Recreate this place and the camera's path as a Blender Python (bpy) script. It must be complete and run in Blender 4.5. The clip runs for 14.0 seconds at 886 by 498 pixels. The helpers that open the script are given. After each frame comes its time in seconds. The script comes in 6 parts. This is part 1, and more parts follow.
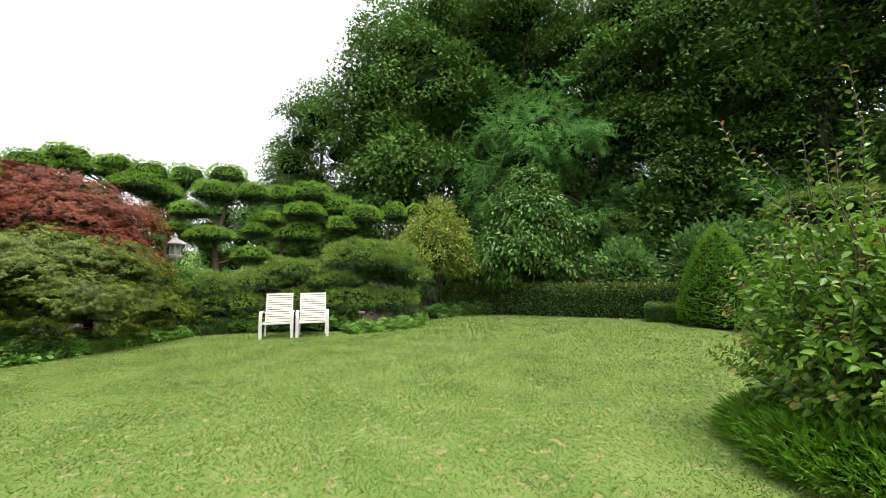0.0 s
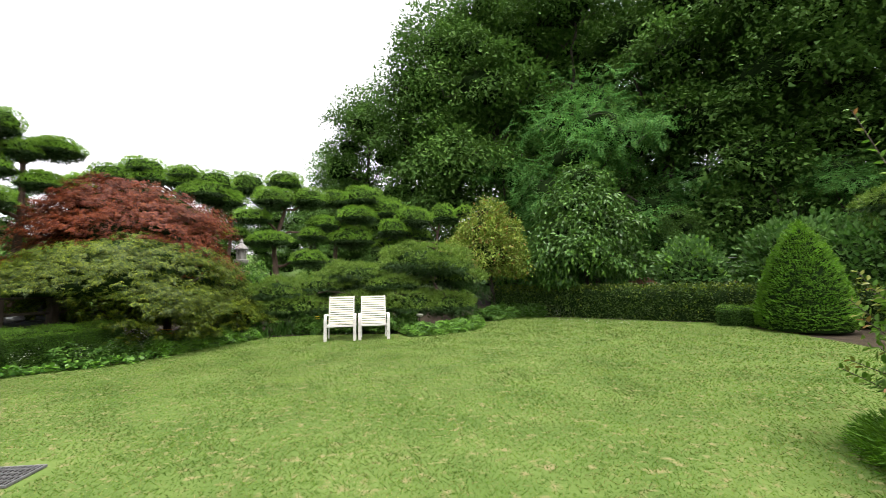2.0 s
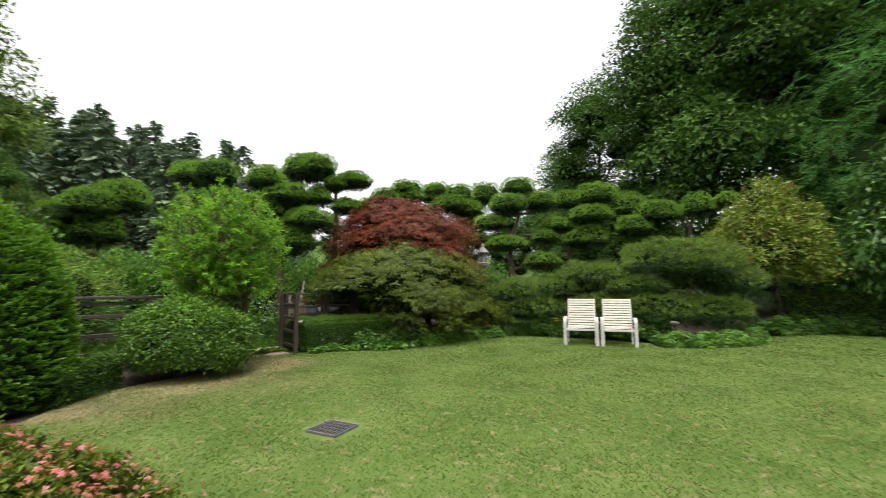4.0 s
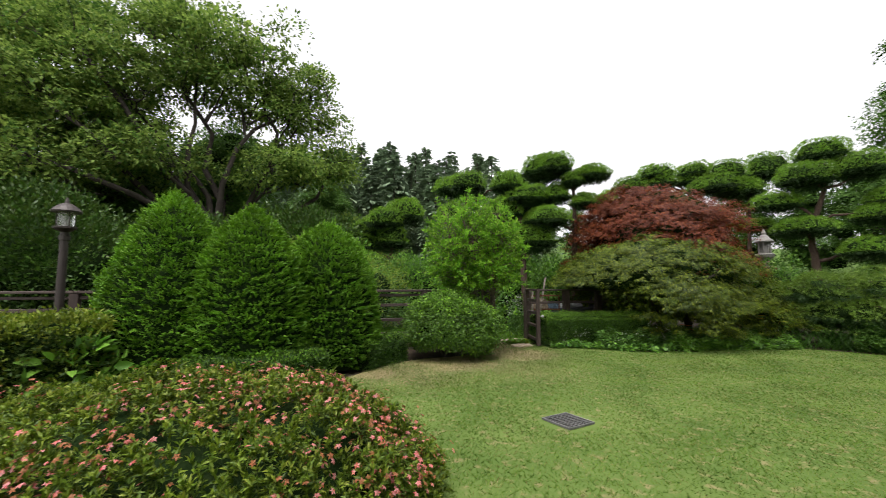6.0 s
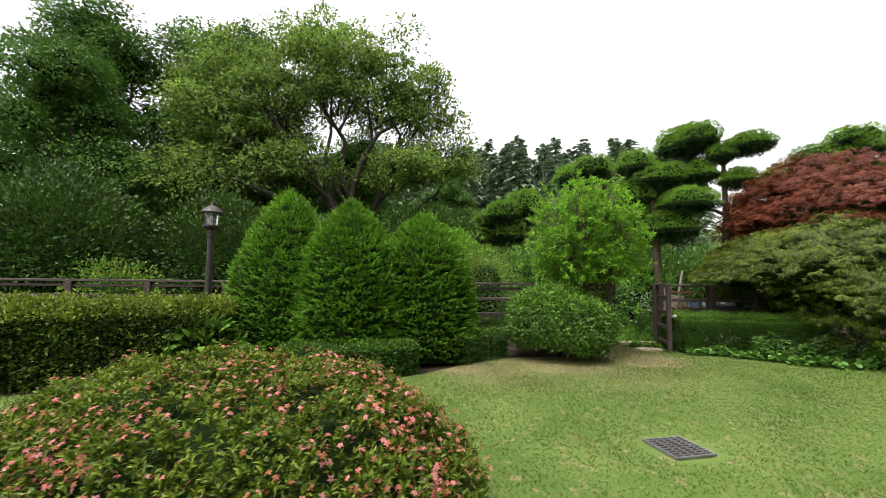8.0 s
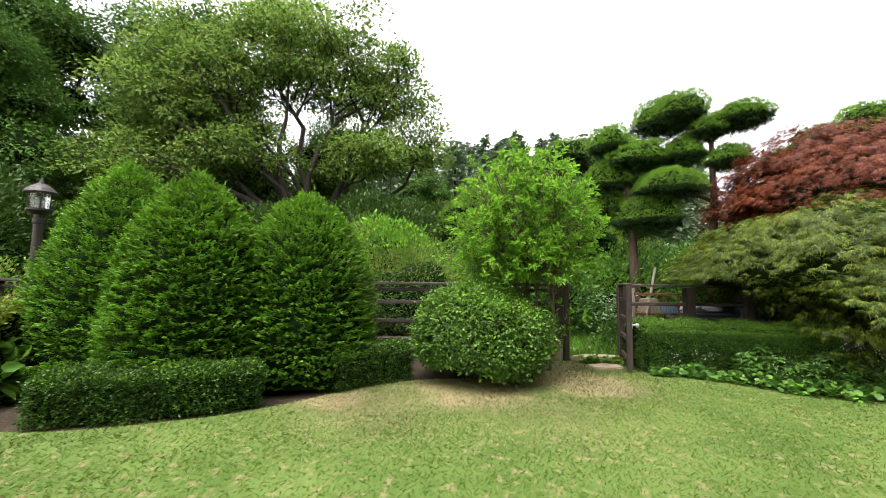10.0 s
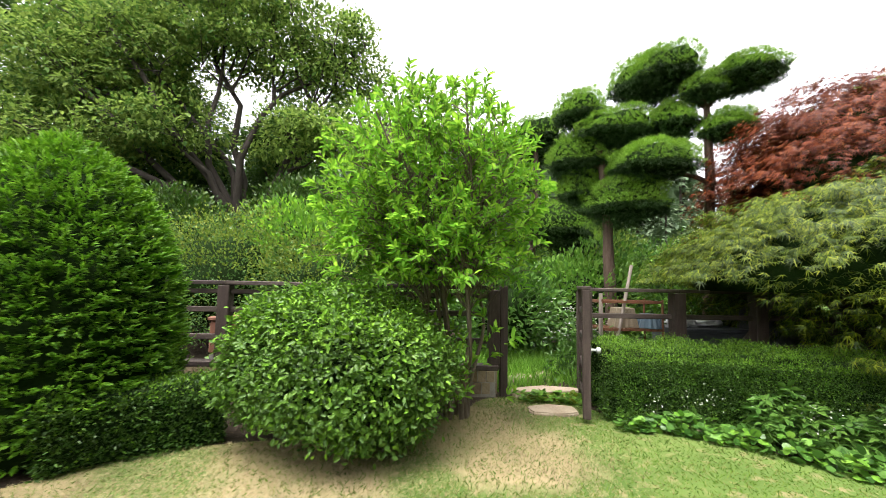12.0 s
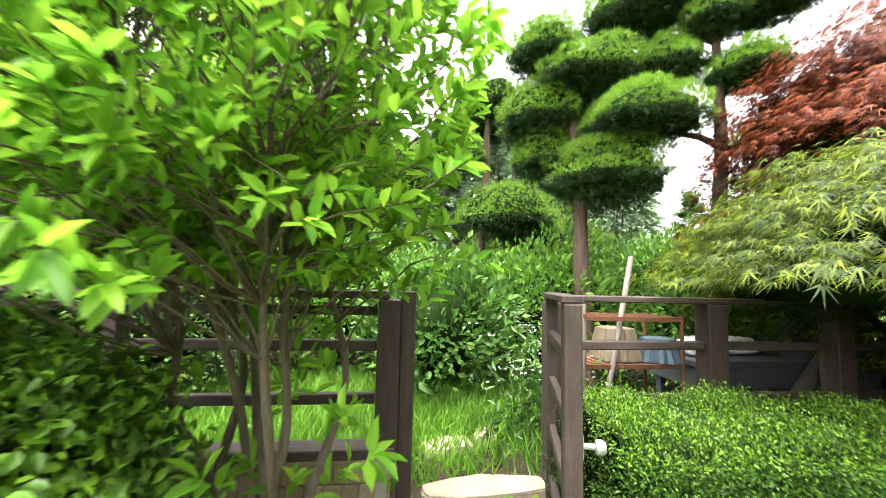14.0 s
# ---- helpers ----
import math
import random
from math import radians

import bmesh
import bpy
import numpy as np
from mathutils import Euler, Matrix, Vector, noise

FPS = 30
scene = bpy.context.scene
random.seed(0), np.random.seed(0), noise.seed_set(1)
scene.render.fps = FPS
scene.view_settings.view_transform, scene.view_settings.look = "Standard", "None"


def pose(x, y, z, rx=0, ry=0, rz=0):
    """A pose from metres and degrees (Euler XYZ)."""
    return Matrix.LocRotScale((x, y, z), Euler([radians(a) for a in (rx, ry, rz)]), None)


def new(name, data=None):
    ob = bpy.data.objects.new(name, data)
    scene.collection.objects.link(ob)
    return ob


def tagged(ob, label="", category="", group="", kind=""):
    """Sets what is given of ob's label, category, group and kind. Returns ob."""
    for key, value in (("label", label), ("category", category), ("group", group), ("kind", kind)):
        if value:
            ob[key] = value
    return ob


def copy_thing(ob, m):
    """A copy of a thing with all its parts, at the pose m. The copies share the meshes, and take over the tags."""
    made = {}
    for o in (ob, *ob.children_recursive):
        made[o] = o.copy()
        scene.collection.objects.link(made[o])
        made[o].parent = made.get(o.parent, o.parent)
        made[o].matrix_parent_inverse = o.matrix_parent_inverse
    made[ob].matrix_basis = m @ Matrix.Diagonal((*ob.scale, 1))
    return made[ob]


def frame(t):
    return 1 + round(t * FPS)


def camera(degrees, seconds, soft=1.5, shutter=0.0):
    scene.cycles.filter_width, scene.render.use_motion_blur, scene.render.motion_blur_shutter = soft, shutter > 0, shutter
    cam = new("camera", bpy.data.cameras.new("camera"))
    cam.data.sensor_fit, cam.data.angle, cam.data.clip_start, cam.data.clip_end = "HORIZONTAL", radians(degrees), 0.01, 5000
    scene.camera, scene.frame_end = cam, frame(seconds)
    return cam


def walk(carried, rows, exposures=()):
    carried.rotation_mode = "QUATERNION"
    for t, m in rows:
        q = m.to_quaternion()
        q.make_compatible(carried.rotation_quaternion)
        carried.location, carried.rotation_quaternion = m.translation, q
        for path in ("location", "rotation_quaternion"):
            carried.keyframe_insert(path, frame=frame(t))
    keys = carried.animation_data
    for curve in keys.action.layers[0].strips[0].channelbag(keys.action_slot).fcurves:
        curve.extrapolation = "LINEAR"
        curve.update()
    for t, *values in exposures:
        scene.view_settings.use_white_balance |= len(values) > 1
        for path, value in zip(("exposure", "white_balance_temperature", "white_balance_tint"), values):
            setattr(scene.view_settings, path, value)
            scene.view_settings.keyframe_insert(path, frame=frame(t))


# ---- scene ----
ROWS = [
    (0.0, 0.000, 0.000, 1.293, 0.46, 4.36, 0.75),
    (0.5, -0.083, 0.036, 1.302, 1.32, 4.52, 0.85),
    (1.0, -0.226, 0.051, 1.320, 1.94, 4.63, 0.99),
    (1.5, -0.348, 0.046, 1.338, 3.17, 4.59, 0.92),
    (2.0, -0.462, 0.056, 1.362, 6.04, 4.48, 1.08),
    (2.5, -0.553, 0.044, 1.368, 9.89, 4.61, 1.12),
    (3.0, -0.635, 0.057, 1.351, 15.81, 4.70, 1.17),
    (3.5, -0.715, 0.144, 1.332, 24.46, 5.03, 0.78),
    (4.0, -0.724, 0.224, 1.323, 37.12, 5.32, 0.39),
    (6.5, -0.498, 0.326, 1.312, 77.64, 4.91, -0.19),
    (7.0, -0.496, 0.424, 1.268, 84.23, 4.80, -0.44),
    (9.5, -1.935, 2.115, 1.245, 90.08, 4.25, -0.55),
    (10.0, -2.340, 2.485, 1.247, 89.77, 4.36, -0.58),
    (10.5, -2.815, 2.810, 1.241, 89.53, 4.39, -0.66),
    (11.0, -3.318, 3.146, 1.229, 89.39, 4.52, -0.60),
    (11.5, -3.788, 3.427, 1.222, 89.20, 4.69, -0.83),
    (12.0, -4.315, 3.680, 1.231, 88.63, 4.79, -1.10),
    (12.5, -4.849, 3.829, 1.231, 87.04, 4.71, -1.21),
    (13.0, -5.432, 4.030, 1.233, 85.83, 4.65, -1.18),
    (13.5, -5.990, 4.171, 1.251, 83.61, 4.72, -1.46),
    (14.0, -6.515, 4.368, 1.260, 82.73, 4.99, -1.34),
]
cam = camera(94.1, 14.0, soft=0.8, shutter=0.3)
walk(cam, [(t, pose(x, y, z, 90 + pitch, roll, yaw)) for t, x, y, z, yaw, pitch, roll in ROWS],
     exposures=[(0.0, 1.41, 6600, 14), (3.0, 1.21, 6600, 14), (4.2, 0.85, 6600, 14), (6.3, 0.79, 6600, 14), (7.2, 0.86, 6600, 14), (9.3, 1.32, 6600, 14), (10.5, 1.50, 6600, 14), (12.5, 2.02, 6600, 14), (14.0, 2.7, 6600, 13)])

# ---- daylight: bright overcast sky, wide soft sun ----
SUN_EL, SUN_AZ = 72.0, 128.0
world = bpy.data.worlds.new("overcast_sky")
scene.world = world
world.use_nodes = True
wn, wl = world.node_tree.nodes, world.node_tree.links
sky = wn.new("ShaderNodeTexSky")
sky.sky_type, sky.sun_disc = "NISHITA", False
sky.sun_elevation, sky.sun_rotation = radians(SUN_EL), radians(SUN_AZ)
sky.air_density, sky.dust_density, sky.ozone_density = 1.0, 4.0, 1.0
grey = wn.new("ShaderNodeHueSaturation")
grey.inputs["Saturation"].default_value = 0.12
wl.new(sky.outputs[0], grey.inputs["Color"])
wl.new(grey.outputs[0], wn["Background"].inputs["Color"])
wn["Background"].inputs["Strength"].default_value = 0.215
sun = new("sun", bpy.data.lights.new("sun", "SUN"))
sun.data.energy, sun.data.angle, sun.data.color = 1.1, radians(40), (1.0, 0.97, 0.92)
sun.matrix_world = pose(0, 0, 30, 90 - SUN_EL, 0, 180 - SUN_AZ)

rng = np.random.default_rng(11)
UP = np.array([0.0, 0.0, 1.0])


# ---- materials ----
def shader(name):
    m = bpy.data.materials.new(name)
    m.use_nodes = True
    return m, m.node_tree.nodes, m.node_tree.links, m.node_tree.nodes["Principled BSDF"]


def ramp(nodes, cols, at=None):
    r = nodes.new("ShaderNodeValToRGB")
    at = at or [i / max(1, len(cols) - 1) for i in range(len(cols))]
    while len(r.color_ramp.elements) < len(cols):
        r.color_ramp.elements.new(0.5)
    for e, c, p in zip(r.color_ramp.elements, cols, at):
        e.position, e.color = p, (*c, 1)
    return r


def leaf_mat(name, cols, trans=0.35, rough=0.5, patch=1.2, spec=0.25):
    """Leaves that differ from one to the next and from one part of the plant to another, and let light through."""
    m, n, l, b = shader(name)
    g, r = n.new("ShaderNodeNewGeometry"), ramp(n, [tuple(0.6 * v for v in c) for c in cols])
    l.new(g.outputs["Random Per Island"], r.inputs["Fac"])
    t, mul, mr = n.new("ShaderNodeTexNoise"), n.new("ShaderNodeMix"), n.new("ShaderNodeMapRange")
    l.new(g.outputs["Position"], t.inputs["Vector"])
    t.inputs["Scale"].default_value, t.inputs["Detail"].default_value = patch, 3
    mr.inputs["From Min"].default_value, mr.inputs["From Max"].default_value = 0.3, 0.7
    mr.inputs["To Min"].default_value, mr.inputs["To Max"].default_value = 0.72, 1.25
    l.new(t.outputs["Fac"], mr.inputs["Value"])
    mul.data_type, mul.blend_type = "RGBA", "MULTIPLY"
    mul.inputs["Factor"].default_value = 1.0
    l.new(r.outputs["Color"], mul.inputs[6])
    l.new(mr.outputs["Result"], mul.inputs[7])
    b.inputs["Roughness"].default_value = rough
    b.inputs["Specular IOR Level"].default_value = spec
    l.new(mul.outputs[2], b.inputs["Base Color"])
    tr, mx = n.new("ShaderNodeBsdfTranslucent"), n.new("ShaderNodeMixShader")
    l.new(mul.outputs[2], tr.inputs["Color"])
    mx.inputs[0].default_value = trans
    l.new(b.outputs[0], mx.inputs[1])
    l.new(tr.outputs[0], mx.inputs[2])
    l.new(mx.outputs[0], n["Material Output"].inputs["Surface"])
    return m


def grain_mat(name, cols, scale=8.0, stretch=(1, 1, 1), rough=0.8, bump=0.3, metal=0.0, fine=60.0, obrand=0.0, spec=0.4):
    """A rough surface with coarse stains and a fine grain, in local coordinates."""
    m, n, l, b = shader(name)
    tc, mp = n.new("ShaderNodeTexCoord"), n.new("ShaderNodeMapping")
    mp.inputs["Scale"].default_value = stretch
    l.new(tc.outputs["Object"], mp.inputs["Vector"])
    a, f, mix = n.new("ShaderNodeTexNoise"), n.new("ShaderNodeTexNoise"), n.new("ShaderNodeMath")
    for tex, s in ((a, scale), (f, fine)):
        tex.inputs["Scale"].default_value, tex.inputs["Detail"].default_value = s, 6
        l.new(mp.outputs[0], tex.inputs["Vector"])
    mix.operation = "MULTIPLY_ADD"
    mix.inputs[1].default_value = 0.45
    l.new(f.outputs["Fac"], mix.inputs[0])
    sc = n.new("ShaderNodeMath")
    sc.operation, sc.inputs[1].default_value = "MULTIPLY", 0.55
    l.new(a.outputs["Fac"], sc.inputs[0])
    l.new(sc.outputs[0], mix.inputs[2])
    last = mix.outputs[0]
    if obrand:
        oi, ad = n.new("ShaderNodeObjectInfo"), n.new("ShaderNodeMath")
        ad.operation, ad.inputs[1].default_value = "MULTIPLY_ADD", obrand
        l.new(oi.outputs["Random"], ad.inputs[0])
        off = n.new("ShaderNodeMath")
        off.operation, off.inputs[1].default_value = "SUBTRACT", obrand / 2
        l.new(last, off.inputs[0])
        l.new(off.outputs[0], ad.inputs[2])
        last = ad.outputs[0]
    r = ramp(n, cols, [0.3 + 0.4 * i / max(1, len(cols) - 1) for i in range(len(cols))])
    l.new(last, r.inputs["Fac"])
    l.new(r.outputs["Color"], b.inputs["Base Color"])
    b.inputs["Roughness"].default_value, b.inputs["Metallic"].default_value = rough, metal
    b.inputs["Specular IOR Level"].default_value = spec
    if bump:
        bp = n.new("ShaderNodeBump")
        bp.inputs["Strength"].default_value, bp.inputs["Distance"].default_value = bump, 0.01
        l.new(mix.outputs[0], bp.inputs["Height"])
        l.new(bp.outputs[0], b.inputs["Normal"])
    return m


def ground_mat(name, near, far, spots, scale, r0=0, r1=1, bare=None):
    """Earth or turf in world coordinates: two tones, small spots, another tone past a distance, bare stretches."""
    m, n, l, b = shader(name)
    g = n.new("ShaderNodeNewGeometry")

    def noise_at(s, d=6):
        t = n.new("ShaderNodeTexNoise")
        t.inputs["Scale"].default_value, t.inputs["Detail"].default_value = s, d
        l.new(g.outputs["Position"], t.inputs["Vector"])
        return t

    def mixc(fac, a, c):
        x = n.new("ShaderNodeMix")
        x.data_type = "RGBA"
        for sock, v in ((x.inputs["Factor"], fac), (x.inputs[6], a), (x.inputs[7], c)):
            if isinstance(v, tuple):
                sock.default_value = (*v, 1)
            else:
                l.new(v, sock)
        return x.outputs[2]

    def span(val, lo, hi):
        x = n.new("ShaderNodeMapRange")
        x.inputs["From Min"].default_value, x.inputs["From Max"].default_value = lo, hi
        l.new(val, x.inputs["Value"])
        return x.outputs["Result"]
    col = ramp(n, near, [0.35 + 0.3 * i / max(1, len(near) - 1) for i in range(len(near))])
    l.new(noise_at(scale).outputs["Fac"], col.inputs["Fac"])
    col = col.outputs["Color"]
    col = mixc(span(noise_at(scale * 9, 3).outputs["Fac"], 0.56, 0.7), col, spots)
    if bare:
        for (bx, by), rad, tone in bare:
            mp, ln, ad = n.new("ShaderNodeVectorMath"), n.new("ShaderNodeVectorMath"), n.new("ShaderNodeMath")
            mp.operation, ln.operation, ad.operation = "SUBTRACT", "LENGTH", "MULTIPLY_ADD"
            mp.inputs[1].default_value = (bx, by, 0)
            l.new(g.outputs["Position"], mp.inputs[0])
            l.new(mp.outputs[0], ln.inputs[0])
            ad.inputs[1].default_value = rad * 1.6
            l.new(noise_at(2.2, 8).outputs["Fac"], ad.inputs[0])
            l.new(ln.outputs["Value"], ad.inputs[2])
            col = mixc(span(ad.outputs[0], rad * 2.05, rad * 1.5), col, tone)
    if far:
        ln = n.new("ShaderNodeVectorMath")
        ln.operation = "LENGTH"
        l.new(g.outputs["Position"], ln.inputs[0])
        fc = ramp(n, far, [0.35, 0.65])
        l.new(noise_at(0.35).outputs["Fac"], fc.inputs["Fac"])
        col = mixc(span(ln.outputs["Value"], r0, r1), col, fc.outputs["Color"])
    l.new(col, b.inputs["Base Color"])
    b.inputs["Roughness"].default_value = 0.95
    b.inputs["Specular IOR Level"].default_value = 0.15
    bp = n.new("ShaderNodeBump")
    bp.inputs["Strength"].default_value, bp.inputs["Distance"].default_value = 0.6, 0.02
    l.new(noise_at(scale * 12).outputs["Fac"], bp.inputs["Height"])
    l.new(bp.outputs[0], b.inputs["Normal"])
    return m


SOIL = ground_mat("soil", [(0.022, 0.017, 0.011), (0.045, 0.034, 0.022)], [(0.06, 0.11, 0.022), (0.09, 0.155, 0.03)], (0.07, 0.05, 0.03), 3.0, 24, 30)
DRY = (0.27, 0.22, 0.12)
TURF = ground_mat("turf", [(0.060, 0.105, 0.020), (0.098, 0.147, 0.034)], None, (0.18, 0.165, 0.075), 1.1,
                  bare=[((-7.7, 2.6), 0.6, DRY), ((-8.1, 4.0), 0.45, DRY), ((-6.7, 1.4), 0.35, DRY), ((-5.9, -2.6), 0.5, DRY), ((-7.0, 2.9), 0.55, DRY), ((-7.4, 4.3), 0.5, DRY)])
GRASS = leaf_mat("grass_blade", [(0.075, 0.165, 0.018), (0.115, 0.235, 0.026), (0.16, 0.295, 0.036), (0.21, 0.335, 0.05), (0.39, 0.35, 0.15)], 0.5, 0.7, 1.4, 0.1)
STRAW = leaf_mat("straw", [(0.30, 0.25, 0.11), (0.42, 0.35, 0.17), (0.50, 0.44, 0.24), (0.24, 0.30, 0.07)], 0.2, 0.7, 1.5)
WILD = leaf_mat("wild_grass", [(0.13, 0.36, 0.025), (0.22, 0.50, 0.045), (0.30, 0.58, 0.08)], 0.4, 0.5, 2.0)
YEW = leaf_mat("yew_leaf", [(0.08, 0.23, 0.012), (0.14, 0.36, 0.018), (0.21, 0.46, 0.026)], 0.32, 0.5, 3.0)
YEW_TIP = leaf_mat("yew_shoot", [(0.17, 0.41, 0.022), (0.25, 0.50, 0.034)], 0.3, 0.5, 3.0)
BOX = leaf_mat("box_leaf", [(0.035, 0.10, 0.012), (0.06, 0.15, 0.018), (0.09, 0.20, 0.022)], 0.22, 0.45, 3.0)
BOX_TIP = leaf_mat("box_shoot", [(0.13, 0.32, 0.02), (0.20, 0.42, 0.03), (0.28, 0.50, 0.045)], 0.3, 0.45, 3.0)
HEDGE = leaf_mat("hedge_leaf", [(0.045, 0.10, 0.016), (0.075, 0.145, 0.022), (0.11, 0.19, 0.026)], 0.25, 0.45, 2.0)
GOLD = leaf_mat("golden_shoot", [(0.16, 0.27, 0.02), (0.24, 0.34, 0.03), (0.32, 0.38, 0.045)], 0.35, 0.45, 2.0)
EUON = leaf_mat("euonymus_leaf", [(0.06, 0.15, 0.018), (0.10, 0.23, 0.025), (0.15, 0.30, 0.035)], 0.28, 0.4, 2.0)
BRIGHT = leaf_mat("young_leaf", [(0.16, 0.42, 0.035), (0.23, 0.54, 0.045), (0.33, 0.68, 0.055), (0.45, 0.80, 0.07)], 0.62, 0.4, 1.5)
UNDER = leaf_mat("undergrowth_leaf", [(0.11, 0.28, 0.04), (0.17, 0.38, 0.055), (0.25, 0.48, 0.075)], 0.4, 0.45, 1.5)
LACE = leaf_mat("laceleaf_green", [(0.028, 0.06, 0.006), (0.062, 0.12, 0.009), (0.15, 0.23, 0.012), (0.35, 0.42, 0.02)], 0.4, 0.5, 1.2)
RED = leaf_mat("laceleaf_red", [(0.085, 0.018, 0.010), (0.17, 0.034, 0.012), (0.28, 0.06, 0.016), (0.44, 0.13, 0.025)], 0.35, 0.5, 1.2)
PINE = leaf_mat("pine_needle", [(0.16, 0.36, 0.03), (0.24, 0.48, 0.04), (0.33, 0.60, 0.055)], 0.35, 0.5, 1.0)
# darker copy of the needles, for the shade under each pad
PINE_DARK = leaf_mat("pine_needle_shaded", [(0.03, 0.08, 0.016), (0.05, 0.12, 0.022)], 0.15, 0.55, 1.0)
MUGO = leaf_mat("red_pine_needle", [(0.11, 0.22, 0.03), (0.18, 0.31, 0.04), (0.25, 0.40, 0.055)], 0.3, 0.5, 1.0)
CRAPE = leaf_mat("crape_leaf", [(0.10, 0.25, 0.025), (0.16, 0.34, 0.035), (0.25, 0.45, 0.05)], 0.35, 0.3, 2.0)
CRAPE_TIP = leaf_mat("crape_shoot", [(0.30, 0.34, 0.05), (0.26, 0.32, 0.05), (0.34, 0.16, 0.05)], 0.4, 0.35, 2.0)
AZAL = leaf_mat("azalea_leaf", [(0.06, 0.12, 0.010), (0.105, 0.19, 0.014), (0.16, 0.26, 0.018), (0.25, 0.34, 0.025)], 0.3, 0.45, 2.5)
BLOOM = leaf_mat("azalea_bloom", [(0.85, 0.16, 0.16), (0.95, 0.32, 0.30), (0.95, 0.45, 0.45), (0.85, 0.20, 0.10)], 0.4, 0.6, 3.0)
WILT = leaf_mat("wilted_bloom", [(0.30, 0.10, 0.04), (0.45, 0.17, 0.06), (0.50, 0.22, 0.12)], 0.3, 0.7, 3.0)
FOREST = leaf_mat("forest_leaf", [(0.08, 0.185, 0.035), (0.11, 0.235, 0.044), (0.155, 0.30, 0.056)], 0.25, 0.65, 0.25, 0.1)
FOREST_B = leaf_mat("forest_leaf_light", [(0.075, 0.18, 0.03), (0.11, 0.235, 0.038), (0.15, 0.30, 0.046)], 0.3, 0.65, 0.25, 0.1)
ROBINIA = leaf_mat("locust_leaflet", [(0.09, 0.28, 0.06), (0.14, 0.38, 0.08), (0.20, 0.46, 0.09)], 0.3, 0.6, 0.4, 0.1)
OAK = leaf_mat("oak_leaf", [(0.18, 0.30, 0.055), (0.26, 0.41, 0.075), (0.37, 0.53, 0.10)], 0.5, 0.6, 0.35, 0.12)
# pale grey-green: the far hill's haze is put into the leaf colour
CONIF = leaf_mat("hazed_conifer_spray", [(0.19, 0.29, 0.17), (0.25, 0.36, 0.21), (0.31, 0.42, 0.25)], 0.2, 0.7, 0.15, 0.1)
YELLOWISH = leaf_mat("yellow_green_leaf", [(0.19, 0.32, 0.035), (0.27, 0.40, 0.05), (0.37, 0.46, 0.07)], 0.3, 0.5, 1.0)
COPPER = leaf_mat("copper_shoot", [(0.34, 0.24, 0.06), (0.40, 0.20, 0.06)], 0.3, 0.5, 1.0)
BROAD = leaf_mat("broad_dark_leaf", [(0.06, 0.17, 0.03), (0.10, 0.24, 0.04), (0.15, 0.32, 0.055)], 0.25, 0.3, 0.8)
PALE = leaf_mat("pale_green_leaf", [(0.09, 0.22, 0.05), (0.14, 0.30, 0.07), (0.19, 0.36, 0.10)], 0.3, 0.45, 1.5)
COVER = leaf_mat("ground_cover_leaf", [(0.13, 0.34, 0.035), (0.20, 0.44, 0.048), (0.27, 0.52, 0.07)], 0.3, 0.45, 2.0)
BLADE = leaf_mat("lily_blade", [(0.05, 0.15, 0.02), (0.08, 0.21, 0.03), (0.12, 0.27, 0.04)], 0.3, 0.4, 2.0)
PETAL_W = leaf_mat("white_petal", [(0.75, 0.75, 0.70), (0.85, 0.84, 0.80)], 0.3, 0.6)
PETAL_Y = leaf_mat("yellow_petal", [(0.80, 0.52, 0.02), (0.85, 0.62, 0.05)], 0.3, 0.6)
PETAL_O = leaf_mat("orange_petal", [(0.80, 0.22, 0.03), (0.80, 0.30, 0.05)], 0.3, 0.6)
# near-black for the shade inside foliage, used on closed cores in place of twigs
SHADE_CORE = grain_mat("shaded_core", [(0.006, 0.014, 0.004), (0.013, 0.026, 0.008), (0.022, 0.034, 0.012)], 14, rough=1.0, bump=1.0, fine=80, spec=0.0)
STEM = grain_mat("young_bark", [(0.06, 0.045, 0.032), (0.10, 0.08, 0.055), (0.16, 0.13, 0.095)], 8, (3, 3, 0.7), 0.9, 0.6, fine=60)
BARK = grain_mat("bark", [(0.03, 0.023, 0.018), (0.065, 0.05, 0.04), (0.12, 0.095, 0.08)], 6, (3, 3, 0.7), 0.95, 1.0, fine=40)
BARK_RED = grain_mat("juniper_bark", [(0.041, 0.026, 0.018), (0.075, 0.049, 0.034), (0.129, 0.095, 0.071)], 6, (4, 4, 0.6), 0.95, 1.0, fine=40)
BARK_DARK = grain_mat("dark_bark", [(0.025, 0.02, 0.016), (0.06, 0.05, 0.04)], 6, (3, 3, 0.7), 0.95, 1.0, fine=40)
TIMBER = grain_mat("stained_timber", [(0.022, 0.014, 0.011), (0.038, 0.025, 0.02), (0.065, 0.046, 0.038)], 5, (6, 6, 1), 0.7, 0.5, fine=60, obrand=0.15)
TIMBER_Y = grain_mat("stained_timber_rail", [(0.026, 0.018, 0.014), (0.045, 0.032, 0.026), (0.085, 0.065, 0.052)], 5, (6, 1, 6), 0.7, 0.5, fine=60, obrand=0.15)
CREAM = grain_mat("cream_slat", [(0.42, 0.40, 0.32), (0.50, 0.48, 0.39), (0.56, 0.54, 0.46)], 6, (1, 6, 6), 0.5, 0.15, fine=50, obrand=0.1)
WHITE = grain_mat("worn_white_frame", [(0.28, 0.27, 0.24), (0.46, 0.45, 0.42), (0.52, 0.51, 0.48)], 9, rough=0.5, bump=0.2, fine=50)
